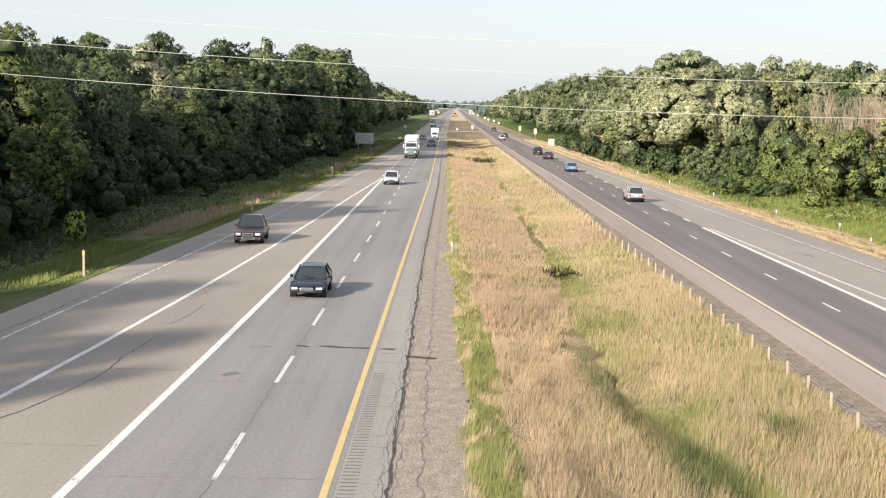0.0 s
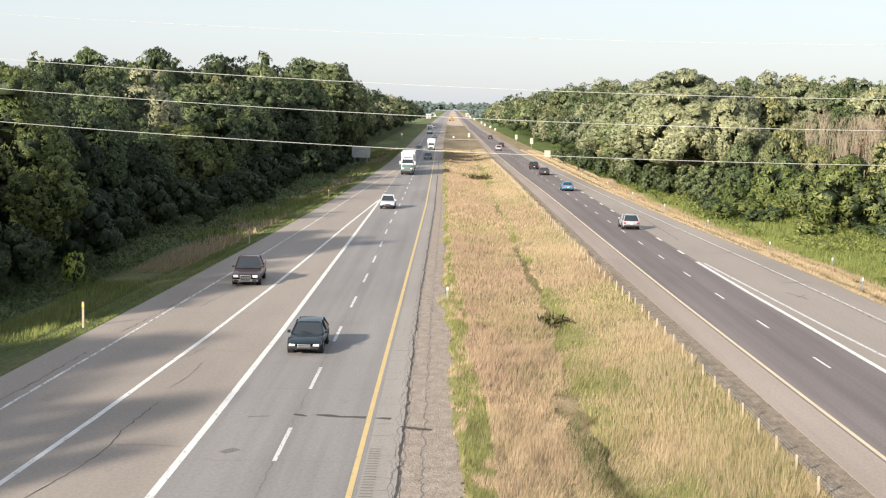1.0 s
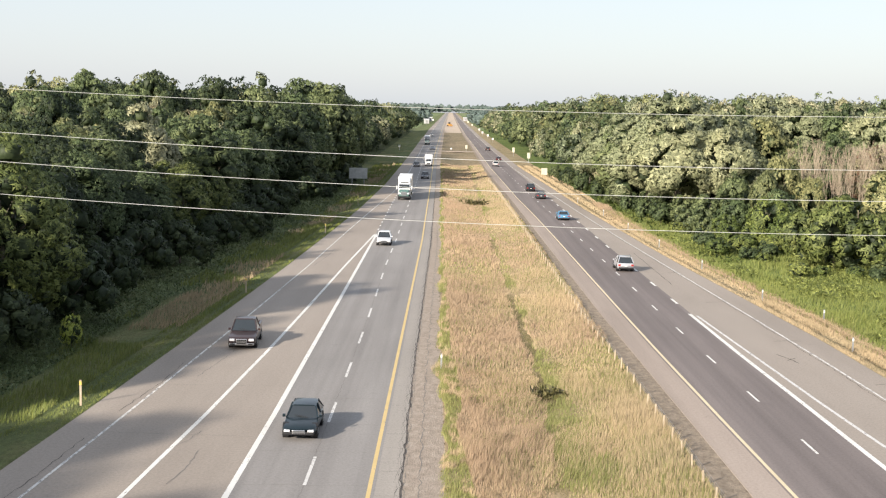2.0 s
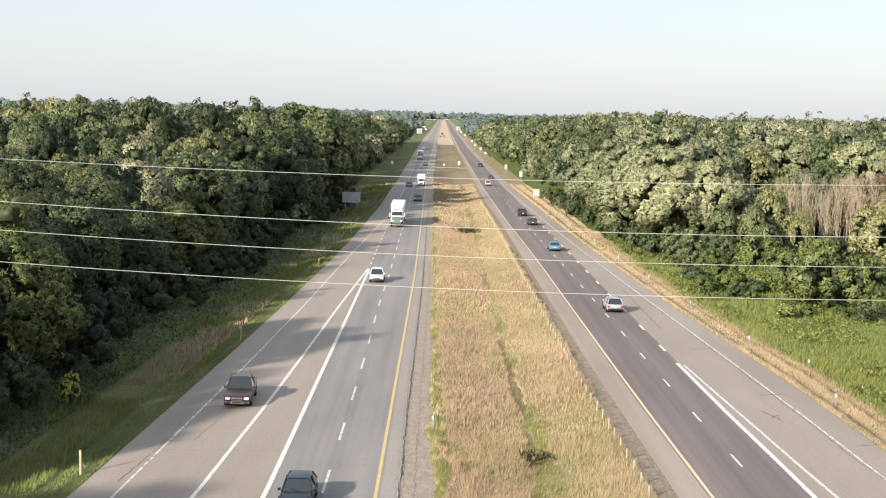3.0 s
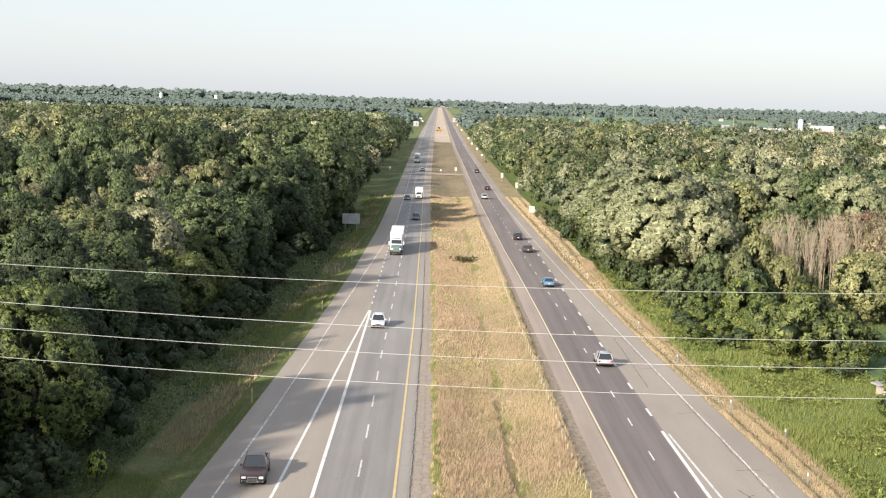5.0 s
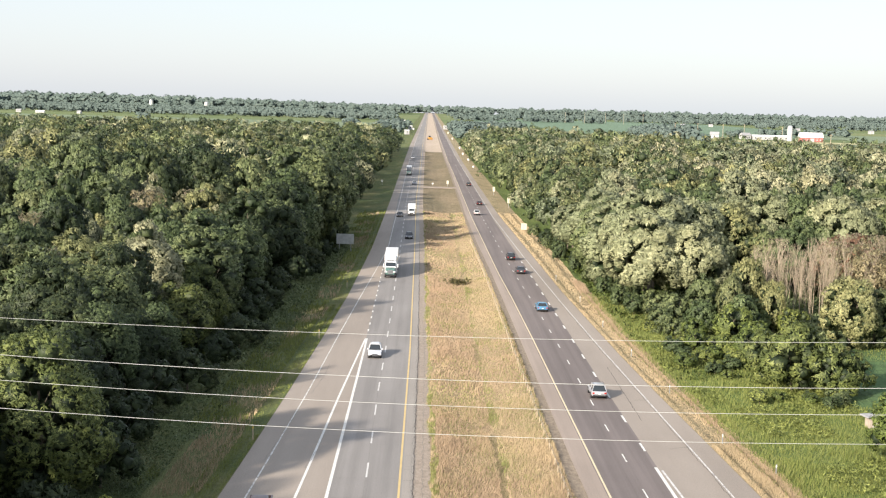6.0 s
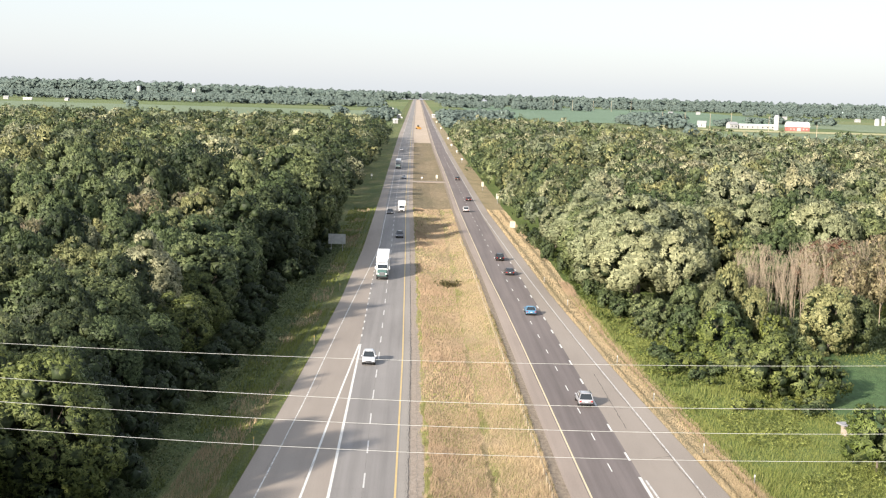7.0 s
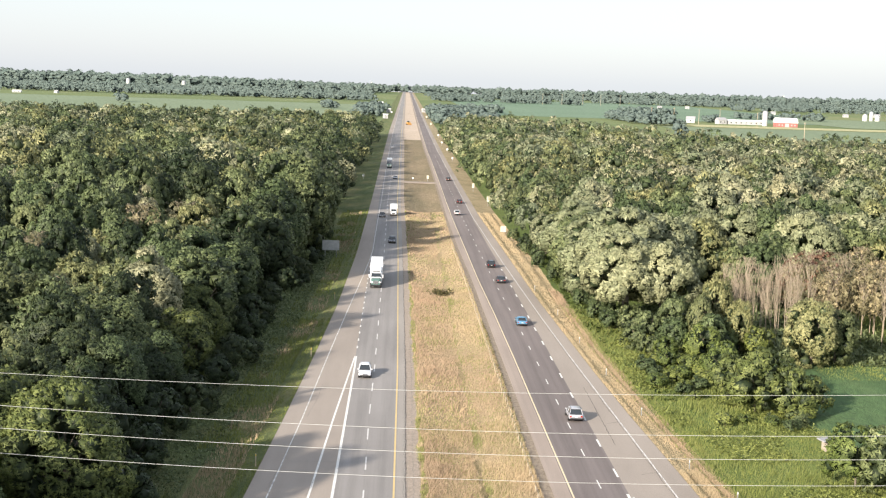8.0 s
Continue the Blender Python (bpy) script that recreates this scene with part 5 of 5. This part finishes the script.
def road_sign(x, y, w, h, base, mat, label, legs=1, name="road_sign", brace=False):
    """A sign panel on posts, with stiffening rails behind."""
    ob = thing(name, pose(x, y, ground_height(x, y)), label, "road sign")
    part("panel", boxed(-w / 2, w / 2, -0.03, 0.03, base, base + h, 0.01), mat, ob)
    for i in range(legs):
        px = 0 if legs == 1 else (-w * 0.33 + i * w * 0.66)
        part("post", boxed(px - 0.07, px + 0.07, 0.04, 0.16, -0.4, base + h * 0.96), steel, ob)
    if brace:
        for q in (0.2, 0.5, 0.8):
            part("rail", boxed(-w * 0.49, w * 0.49, -0.09, -0.032, base + h * q - 0.04, base + h * q + 0.04), steel, ob)
    return ob


road_sign(-17.1, 305, 4.1, 2.4, 1.75, aluminium, "large bare aluminium back of a highway sign", 2, "highway_sign", True)
road_sign(29.2, 365, 1.6, 1.8, 0.2, sign_cream, "pale square roadside sign on a short post")
road_sign(29.8, 447, 1.0, 1.9, 1.6, sign_cream, "small pale roadside sign on a post")
road_sign(27.6, 507, 0.9, 1.8, 1.5, sign_cream, "small pale roadside sign on a post")
road_sign(10.4, 555, 0.9, 1.5, 1.0, sign_cream, "small pale sign in the median")
road_sign(4.1, 562, 0.7, 0.6, 0.5, plate_white, "low white sign in the median")
for x, y, s in ((26, 700, 0.9), (26, 790, 1.1), (25, 880, 1.1), (25.5, 1000, 1.2), (24.5, 1260, 1.5), (-17.5, 560, 0.8), (24, 1500, 1.8), (-18, 1700, 1.8)):
    road_sign(x, y, s, s * 1.1, 1.4, plate_white if int(y) % 3 else sign_cream, "pale construction sign beside the road")


def power_line():
    """Four wires, one over the other, across the road."""
    for z, slope, bow, r in ((17.38, -0.012, 0.00046, 0.014), (14.16, -0.0243, 0.00058, 0.017), (12.21, -0.0269, 0.00058, 0.017), (10.05, -0.0297, 0.00058, 0.017)):
        rings = []
        for i in range(41):
            d = -92 + i * 5.0
            y, h = 92.4 + 0.04 * d, z + slope * d + bow * d * d
            rings.append([(d + 2.7, y + r * math.cos(a), h + r * math.sin(a)) for a in (0.5, 1.75, 3.0, 4.25, 5.5)])
        bm = loft(bmesh.new(), rings)
        ob = part("power_line", bm, cable)
        tagged(ob, "thin pale overhead power line crossing the road", "power line", "overhead power lines")


power_line()


def hut(x, y):
    ob = thing("hut", pose(x, y, ground_height(x, y), 0, 0, 12), "small weathered wooden hut with a flat grey roof", "hut")
    part("wall", boxed(-0.75, 0.75, -0.5, 0.5, -0.1, 1.25, 0.02), hut_wood, ob)
    part("roof", boxed(-1.25, 1.25, -0.85, 0.85, 1.25, 1.42, 0.03), grey_roof, ob)
    part("door", boxed(-0.3, 0.3, -0.53, -0.49, 0.0, 1.05), white_wall, ob, "pale door")


hut(52.6, 141.5)


# ---- vehicles; each faces along -y ----
def wheel(ob, x, y, r, w=0.22):
    hub = part("wheel", rod(bmesh.new(), (x - w * 0.36, y, r), (x + w * 0.36, y, r), r * 0.62, r * 0.62, 14), trim_black, ob)
    bm = bmesh.new()
    n, m = 18, 6
    rings = []
    for i in range(n):
        a = 2 * math.pi * i / n
        rings.append([bm.verts.new((x + math.cos(2 * math.pi * j / m) * w / 2, y + math.cos(a) * (r * 0.8 + math.sin(2 * math.pi * j / m) * r * 0.2), r + math.sin(a) * (r * 0.8 + math.sin(2 * math.pi * j / m) * r * 0.2))) for j in range(m)])
    for i in range(n):
        for j in range(m):
            bm.faces.new((rings[i][j], rings[i][(j + 1) % m], rings[(i + 1) % n][(j + 1) % m], rings[(i + 1) % n][j]))
    part("tyre", bm, rubber, hub)
    out = 1 if x > 0 else -1
    part("rim", rod(bmesh.new(), (x + out * w * 0.3, y, r), (x + out * w * 0.46, y, r), r * 0.6, r * 0.5, 10), chrome, hub)


def smooth(ob, angle=0.7):
    """Rounded shading, with the sharp creases kept."""
    ob.data.shade_smooth()
    ob.data.set_sharp_from_angle(angle=angle)
    return ob


def car(x, y, turn, paint_name, colour, label, style="suv", category="car"):
    """A passenger car from lofted sections: lower body, glasshouse, roof and fittings."""
    L, W, H = {"suv": (4.6, 1.86, 1.66), "wagon": (4.65, 1.82, 1.44), "sedan": (4.75, 1.84, 1.45), "pickup": (5.7, 2.0, 1.88)}[style]
    ob = thing("pickup_truck" if style == "pickup" else "car", pose(x, y, 0.006, 0, 0, turn), label, category)
    coat = car_paint(paint_name, colour)
    w, sh = W / 2, H * (0.585 if style in ("suv", "pickup") else 0.62)
    hood = sh * 0.93
    tail = sh * (1.0 if style != "sedan" else 1.02)
    ring = lambda py, zb, zt, k: [(-w * k * 0.9, py, zb), (-w * k, py, zb + 0.16), (-w * k, py, zt * 0.72), (-w * k * 0.955, py, zt - 0.06), (-w * k * 0.84, py, zt),
                                  (w * k * 0.84, py, zt), (w * k * 0.955, py, zt - 0.06), (w * k, py, zt * 0.72), (w * k, py, zb + 0.16), (w * k * 0.9, py, zb)]
    zb = 0.24 if style == "sedan" else 0.32
    nose = 1.0 if style in ("suv", "pickup") else 0.92
    sections = [(-L / 2, zb + 0.12, hood * 0.66 * nose, 0.72), (-L / 2 + 0.05, zb + 0.03, hood * 0.74 * nose, 0.84), (-L / 2 + 0.16, zb, hood * 0.80 * nose, 0.92), (-L / 2 + 0.42, zb, hood * 0.87, 0.98),
                (-L * 0.3, zb, hood * 0.93, 1.0), (-L * 0.13, zb, sh * 0.985, 1.0), (0, zb, sh, 1.0), (L * 0.3, zb, sh * 1.01, 1.0), (L / 2 - 0.3, zb, tail, 0.985),
                (L / 2 - 0.1, zb + 0.04, tail * 0.97, 0.95), (L / 2 - 0.03, zb + 0.08, tail * 0.91, 0.91), (L / 2, zb + 0.14, tail * 0.84, 0.86)]
    smooth(part("body", loft(bmesh.new(), [ring(*q) for q in sections]), coat, ob))
    if style in ("suv", "wagon"):
        ga = [(-L * 0.15, sh - 0.02, 0.88), (L * 0.02, H - 0.10, 0.72), (L * 0.14, H - 0.04, 0.72), (L * 0.36, H - 0.09, 0.69), (L * 0.465, sh - 0.02, 0.82)]
    elif style == "sedan":
        ga = [(-L * 0.16, sh - 0.02, 0.9), (L * 0.02, H - 0.09, 0.68), (L * 0.12, H - 0.04, 0.68), (L * 0.24, H - 0.09, 0.67), (L * 0.4, sh - 0.02, 0.86)]
    else:
        ga = [(-L * 0.17, sh - 0.02, 0.9), (-L * 0.055, H - 0.08, 0.71), (L * 0.04, H - 0.05, 0.72), (L * 0.14, H - 0.08, 0.71), (L * 0.17, sh - 0.02, 0.88)]
    gring = lambda py, zt, k: [(-w * 0.93, py, sh - 0.05), (-w * k, py, zt), (w * k, py, zt), (w * 0.93, py, sh - 0.05)]
    part("cabin_lining", loft(bmesh.new(), [[(px * 0.965, py, pz - 0.03) for px, py, pz in gring(*q)] for q in ga]), trim_black, ob)
    for name, a, b in (("windscreen", ga[0], ga[1]), ("rear_window", ga[4], ga[3])):
        bm = bmesh.new()
        low, high, grow = [], [], 0.05 if name == "windscreen" else -0.05
        for k in (-1, -0.72, -0.36, 0, 0.36, 0.72, 1):
            bulge = (1 - k * k) * grow
            low.append(bm.verts.new((k * w * 0.9, a[0] - bulge, sh - 0.03)))
            high.append(bm.verts.new((k * w * b[2] * 0.97, b[0] - bulge * 0.6, b[1] - 0.012)))
        for k in range(6):
            bm.faces.new((low[k], low[k + 1], high[k + 1], high[k]))
        smooth(part(name, bm, tinted_glass, ob, "dark reflecting glass"))
    for s in (-1, 1):
        rear = ga[3] if style != "pickup" else ga[3]
        pts = [(s * w * 0.925, ga[0][0] + 0.12, sh), (s * w * 0.925, ga[4][0] - 0.1, sh), (s * w * rear[2] * 1.005, rear[0], rear[1] - 0.04), (s * w * ga[2][2] * 1.01, ga[2][0], ga[2][1] - 0.05), (s * w * ga[1][2] * 1.005, ga[1][0] + 0.05, ga[1][1] - 0.05)]
        bm = bmesh.new()
        bm.faces.new([bm.verts.new(q) for q in (pts if s > 0 else pts[::-1])])
        part("side_window", bm, tinted_glass, ob, "dark reflecting glass")
    rring = lambda py, zt, k: [(-w * k * 1.01, py, zt - 0.03), (-w * k * 0.8, py, zt + 0.045), (w * k * 0.8, py, zt + 0.045), (w * k * 1.01, py, zt - 0.03)]
    smooth(part("roof", loft(bmesh.new(), [rring(*q) for q in ga[1:4]]), coat, ob))
    for s in (-1, 1):
        for a, b in ((ga[0], ga[1]), (ga[4], ga[3])):
            part("pillar", rod(bmesh.new(), (s * w * 0.92, a[0], sh - 0.03), (s * w * b[2], b[0], b[1]), 0.045, 0.045, 5), coat, ob)
        if style != "pickup":
            part("pillar", rod(bmesh.new(), (s * w * 0.94, ga[2][0], sh - 0.03), (s * w * ga[2][2] * 1.01, ga[2][0], ga[2][1]), 0.05, 0.05, 5), coat, ob)
        part("headlight", boxed(min(s * w * 0.5, s * w * 0.86), max(s * w * 0.5, s * w * 0.86), -L / 2 - 0.03, -L / 2 + 0.34, hood * 0.60 * nose, hood * 0.77 * nose, 0.04), lamp_clear, ob, "clear headlight")
        part("taillight", boxed(min(s * w * 0.62, s * w * 0.9), max(s * w * 0.62, s * w * 0.9), L / 2 - 0.22, L / 2 + 0.015, tail * 0.66, tail * 0.86, 0.03), lamp_red, ob, "red taillight")
        part("mirror", boxed(min(s * w * 0.98, s * w * 1.16), max(s * w * 0.98, s * w * 1.16), -L * 0.16, -L * 0.13, sh, sh + 0.16, 0.03), coat, ob)
        r = 0.36 if style != "sedan" else 0.33
        for axle in (-L * 0.3, L * 0.3):
            part("wheel_arch", rod(bmesh.new(), (s * (w - 0.3), axle, r), (s * (w + 0.006), axle, r), r + 0.07, r + 0.07, 18), trim_black, ob)
            wheel(ob, s * (w - 0.085), axle, r)
    part("grille_surround", boxed(-w * 0.38, w * 0.38, -L / 2 - 0.075, -L / 2 + 0.08, zb + 0.06, hood * 0.76 * nose, 0.03), chrome, ob)
    part("grille", boxed(-w * 0.34, w * 0.34, -L / 2 - 0.09, -L / 2 + 0.1, zb + 0.10, hood * 0.72 * nose, 0.02), trim_black, ob)
    for q in (0.3, 0.5, 0.7):
        z = zb + 0.1 + q * (hood * 0.72 * nose - zb - 0.1)
        part("grille_bar", boxed(-w * 0.33, w * 0.33, -L / 2 - 0.098, -L / 2 - 0.08, z - 0.012, z + 0.012), chrome, ob)
    for s in (-1, 1):
        part("air_intake", boxed(min(s * w * 0.46, s * w * 0.8), max(s * w * 0.46, s * w * 0.8), -L / 2 - 0.07, -L / 2 + 0.1, zb + 0.03, zb + 0.15, 0.02), trim_black, ob)
        part("wiper", rod(bmesh.new(), (s * w * 0.1 + w * 0.2, ga[0][0] - 0.03, sh + 0.0), (s * w * 0.1 - w * 0.35, ga[0][0] + 0.08, sh + 0.1), 0.012, 0.012, 4), trim_black, ob)
    part("bumper", boxed(-w * 0.86, w * 0.86, -L / 2 - 0.06, -L / 2 + 0.16, zb, zb + 0.17, 0.04), chrome if style == "pickup" else trim_black, ob)
    part("bumper", boxed(-w * 0.86, w * 0.86, L / 2 - 0.12, L / 2 + 0.06, zb, zb + 0.2, 0.04), trim_black, ob)
    part("number_plate", boxed(-0.16, 0.16, L / 2 + 0.01, L / 2 + 0.035, tail * 0.62, tail * 0.62 + 0.12), plate_white, ob)
    if style == "pickup":
        part("bed_floor", boxed(-w * 0.8, w * 0.8, L * 0.19, L * 0.47, sh + 0.004, sh + 0.02), trim_black, ob)
        for s in (-1, 1):
            part("bed_side", boxed(min(s * w * 0.8, s * w * 0.96), max(s * w * 0.8, s * w * 0.96), L * 0.175, L * 0.49, sh - 0.05, sh + 0.14, 0.03), coat, ob)
        part("tailgate", boxed(-w * 0.9, w * 0.9, L * 0.465, L * 0.49, sh - 0.3, sh + 0.13, 0.01), coat, ob)
    elif style == "suv":
        for s in (-1, 1):
            part("roof_rail", rod(bmesh.new(), (s * w * 0.66, -L * 0.02, H + 0.02), (s * w * 0.66, L * 0.34, H + 0.0), 0.02, 0.02, 5), trim_black, ob)
    return ob


def lorry(x, y, turn, cab_colour, label, trailer=13.6, scale=1.0):
    """An articulated truck: bonneted tractor, tall fairing, box trailer."""
    ob = thing("semi_truck", pose(x, y, 0.006, 0, 0, turn), label, "truck")
    coat = car_paint("cab_paint", cab_colour)
    low = car_paint("cab_trim_green", (0.10, 0.19, 0.17))
    ring = lambda py, zb, zt, hw: [(-hw, py, zb), (-hw, py, zt - 0.2), (-hw * 0.86, py, zt), (hw * 0.86, py, zt), (hw, py, zt - 0.2), (hw, py, zb)]
    part("bonnet", loft(bmesh.new(), [ring(0, 0.75, 1.65, 0.78), ring(0.25, 0.7, 1.85, 0.95), ring(1.7, 0.7, 2.0, 1.05)]), low, ob, "dark green bonnet")
    part("cab", loft(bmesh.new(), [ring(1.5, 0.75, 2.1, 1.1), ring(1.95, 0.75, 2.95, 1.15), ring(2.3, 0.75, 3.1, 1.2), ring(4.4, 0.75, 3.2, 1.22)]), coat, ob)
    part("fairing", loft(bmesh.new(), [ring(2.2, 3.0, 3.15, 1.05), ring(3.2, 3.0, 3.75, 1.15), ring(4.4, 3.0, 4.0, 1.22)]), coat, ob, "white roof fairing")
    part("sun_visor", boxed(-0.75, 0.75, 2.12, 2.3, 3.12, 3.26, 0.03), trim_black, ob)
    bm = bmesh.new()
    loft(bm, [[(-1.02, 1.52, 2.14), (1.02, 1.52, 2.14), (0.98, 1.94, 2.86), (-0.98, 1.94, 2.86)], [(-1.02, 1.48, 2.16), (1.02, 1.48, 2.16), (0.98, 1.9, 2.88), (-0.98, 1.9, 2.88)]])
    part("windscreen", bm, tinted_glass, ob)
    for s in (-1, 1):
        part("side_window", boxed(min(s * 1.17, s * 1.21), max(s * 1.17, s * 1.21), 2.1, 2.9, 2.1, 2.8), tinted_glass, ob)
        part("headlight", boxed(min(s * 0.6, s * 0.98), max(s * 0.6, s * 0.98), -0.03, 0.28, 1.1, 1.4, 0.04), lamp_clear, ob)
        part("mirror", boxed(min(s * 1.3, s * 1.5), max(s * 1.3, s * 1.5), 1.75, 1.9, 1.9, 2.6, 0.04), coat, ob)
        part("fuel_tank", rod(bmesh.new(), (s * 0.95, 3.0, 0.75), (s * 0.95, 4.6, 0.75), 0.33, 0.33, 12), chrome, ob)
        wheel(ob, s * 1.0, 0.95, 0.5, 0.32)
        for q in (4.9, 6.1, trailer + 2.6, trailer + 3.8):
            wheel(ob, s * 0.95, q, 0.5, 0.5)
    part("grille", boxed(-0.5, 0.5, -0.04, 0.2, 0.85, 1.6, 0.03), chrome, ob)
    part("bumper", boxed(-1.15, 1.15, -0.14, 0.18, 0.4, 0.75, 0.06), trim_black, ob)
    part("chassis", boxed(-0.45, 0.45, 0.6, 7.2, 0.7, 0.95), trim_black, ob)
    part("trailer_box", boxed(-1.29, 1.29, 5.0, 5.0 + trailer, 1.15, 4.1, 0.04), white_metal, ob, "white box trailer")
    part("trailer_frame", boxed(-0.5, 0.5, 5.2, 4.9 + trailer, 0.95, 1.13), trim_black, ob)
    return ob


def box_van(x, y, turn, label):
    ob = thing("box_truck", pose(x, y, 0.006, 0, 0, turn), label, "truck")
    coat = car_paint("van_paint", (0.72, 0.72, 0.72))
    ring = lambda py, zb, zt, hw: [(-hw, py, zb), (-hw, py, zt - 0.15), (-hw * 0.86, py, zt), (hw * 0.86, py, zt), (hw, py, zt - 0.15), (hw, py, zb)]
    part("cab", loft(bmesh.new(), [ring(0, 0.45, 1.1, 0.85), ring(0.9, 0.45, 1.35, 0.98), ring(1.5, 0.45, 2.15, 0.95), ring(2.6, 0.45, 2.2, 0.95)]), coat, ob)
    part("windscreen", loft(bmesh.new(), [[(-0.8, 0.96, 1.42), (0.8, 0.96, 1.42), (0.75, 1.43, 2.05), (-0.75, 1.43, 2.05)], [(-0.8, 0.92, 1.44), (0.8, 0.92, 1.44), (0.75, 1.39, 2.07), (-0.75, 1.39, 2.07)]]), tinted_glass, ob)
    part("grille", boxed(-0.55, 0.55, -0.03, 0.1, 0.6, 0.95, 0.02), trim_black, ob)
    part("bumper", boxed(-0.95, 0.95, -0.08, 0.1, 0.35, 0.55, 0.03), trim_black, ob)
    part("cargo_box", boxed(-1.15, 1.15, 2.5, 7.6, 0.9, 3.3, 0.04), white_metal, ob, "white cargo box")
    for s in (-1, 1):
        part("headlight", boxed(min(s * 0.6, s * 0.85), max(s * 0.6, s * 0.85), -0.02, 0.2, 0.75, 0.95, 0.03), lamp_clear, ob)
        wheel(ob, s * 0.85, 1.0, 0.4)
        wheel(ob, s * 0.85, 6.2, 0.4, 0.4)
    return ob


car(-4.2, 76.6, 0, "dark_teal_paint", (0.006, 0.016, 0.022), "dark teal-black wagon driving on the concrete carriageway", "wagon")
car(-11.3, 102.4, 3, "maroon_paint", (0.045, 0.026, 0.026), "dark maroon pickup truck on the merging lane", "pickup", "pickup")
car(-4.7, 174.3, 1, "white_paint_car", (0.70, 0.72, 0.75), "white compact car on the concrete carriageway", "suv")
lorry(-5.0, 254.9, 0.5, (0.75, 0.77, 0.78), "white semi truck with dark green bonnet and white box trailer")
car(-2.5, 333.0, 0, "grey_paint", (0.10, 0.11, 0.13), "dark grey car on the concrete carriageway", "suv")
box_van(-2.8, 401.2, 0, "white box truck on the concrete carriageway")
car(-6.3, 398.3, 0, "black_paint", (0.02, 0.02, 0.024), "black car on the concrete carriageway", "sedan")
lorry(-7.1, 627.9, 0.3, (0.14, 0.15, 0.17), "dark semi truck far along the carriageway")
car(-3.7, 561.1, 0, "silver_paint", (0.45, 0.46, 0.48), "silver car far along the carriageway", "sedan")
car(-7.7, 822.1, 0, "white_paint_far", (0.7, 0.7, 0.7), "pale car far along the carriageway", "suv")
car(22.9, 152.6, 180, "silver_suv_paint", (0.42, 0.43, 0.46), "silver-grey car with dark windows on the asphalt carriageway", "suv")
car(21.8, 218.7, 180, "blue_paint", (0.10, 0.26, 0.42), "blue car on the asphalt carriageway", "sedan")
car(21.6, 268.2, 180, "charcoal_paint", (0.05, 0.05, 0.06), "charcoal car on the asphalt carriageway", "sedan")
car(21.0, 291.7, 180, "black_suv_paint", (0.02, 0.02, 0.025), "black car with dark windows on the asphalt carriageway", "suv")
car(17.6, 411.1, 180, "white_suv_paint", (0.6, 0.6, 0.6), "white car on the asphalt carriageway", "suv")
car(20.0, 453.2, 180, "red_dark_paint", (0.06, 0.02, 0.02), "dark red car on the asphalt carriageway", "sedan")
car(19.4, 559.2, 180, "brown_paint", (0.07, 0.05, 0.04), "dark car far along the asphalt carriageway", "suv")


def digger(x, y, turn):
    ob = thing("earth_mover", pose(x, y, 0, 0, 0, turn), "orange earth-moving machine on bare ground", "machine")
    part("body", boxed(-1.5, 1.5, -2.5, 2.0, 0.9, 2.4, 0.15), machine_orange, ob)
    part("cab", boxed(-0.8, 0.8, -0.6, 1.2, 2.4, 3.8, 0.1), tinted_glass, ob)
    part("blade", boxed(-2.0, 2.0, -3.6, -3.2, 0.2, 1.5, 0.05), machine_orange, ob)
    part("arm", rod(bmesh.new(), (0, -2.2, 1.4), (0, -3.3, 0.9), 0.2, 0.2, 6), machine_orange, ob)
    for s in (-1, 1):
        part("track", boxed(min(s * 1.3, s * 2.0), max(s * 1.3, s * 2.0), -2.4, 2.2, 0.0, 1.0, 0.2), rubber, ob)


digger(3, 1275, 20)
for x, y, w in ((-22.6, 1480, 5), (-22.8, 1763, 5), (24.8, 1822, 5)):
    house(x, y, w, 5, 4.2, 0.8, white_wall, white_metal, 10, "site_cabin", "white site cabin beside the road", "cabin")
bridge = thing("overpass", pose(-3, 4900, 0), "pale concrete overpass across the road far off", "bridge")
part("deck", boxed(-90, 70, -6, 6, 6, 8.5), white_wall, bridge)
for px in (-60, -25, 5, 40):
    part("pier", boxed(px - 1, px + 1, -4, 4, -1, 6), white_wall, bridge)
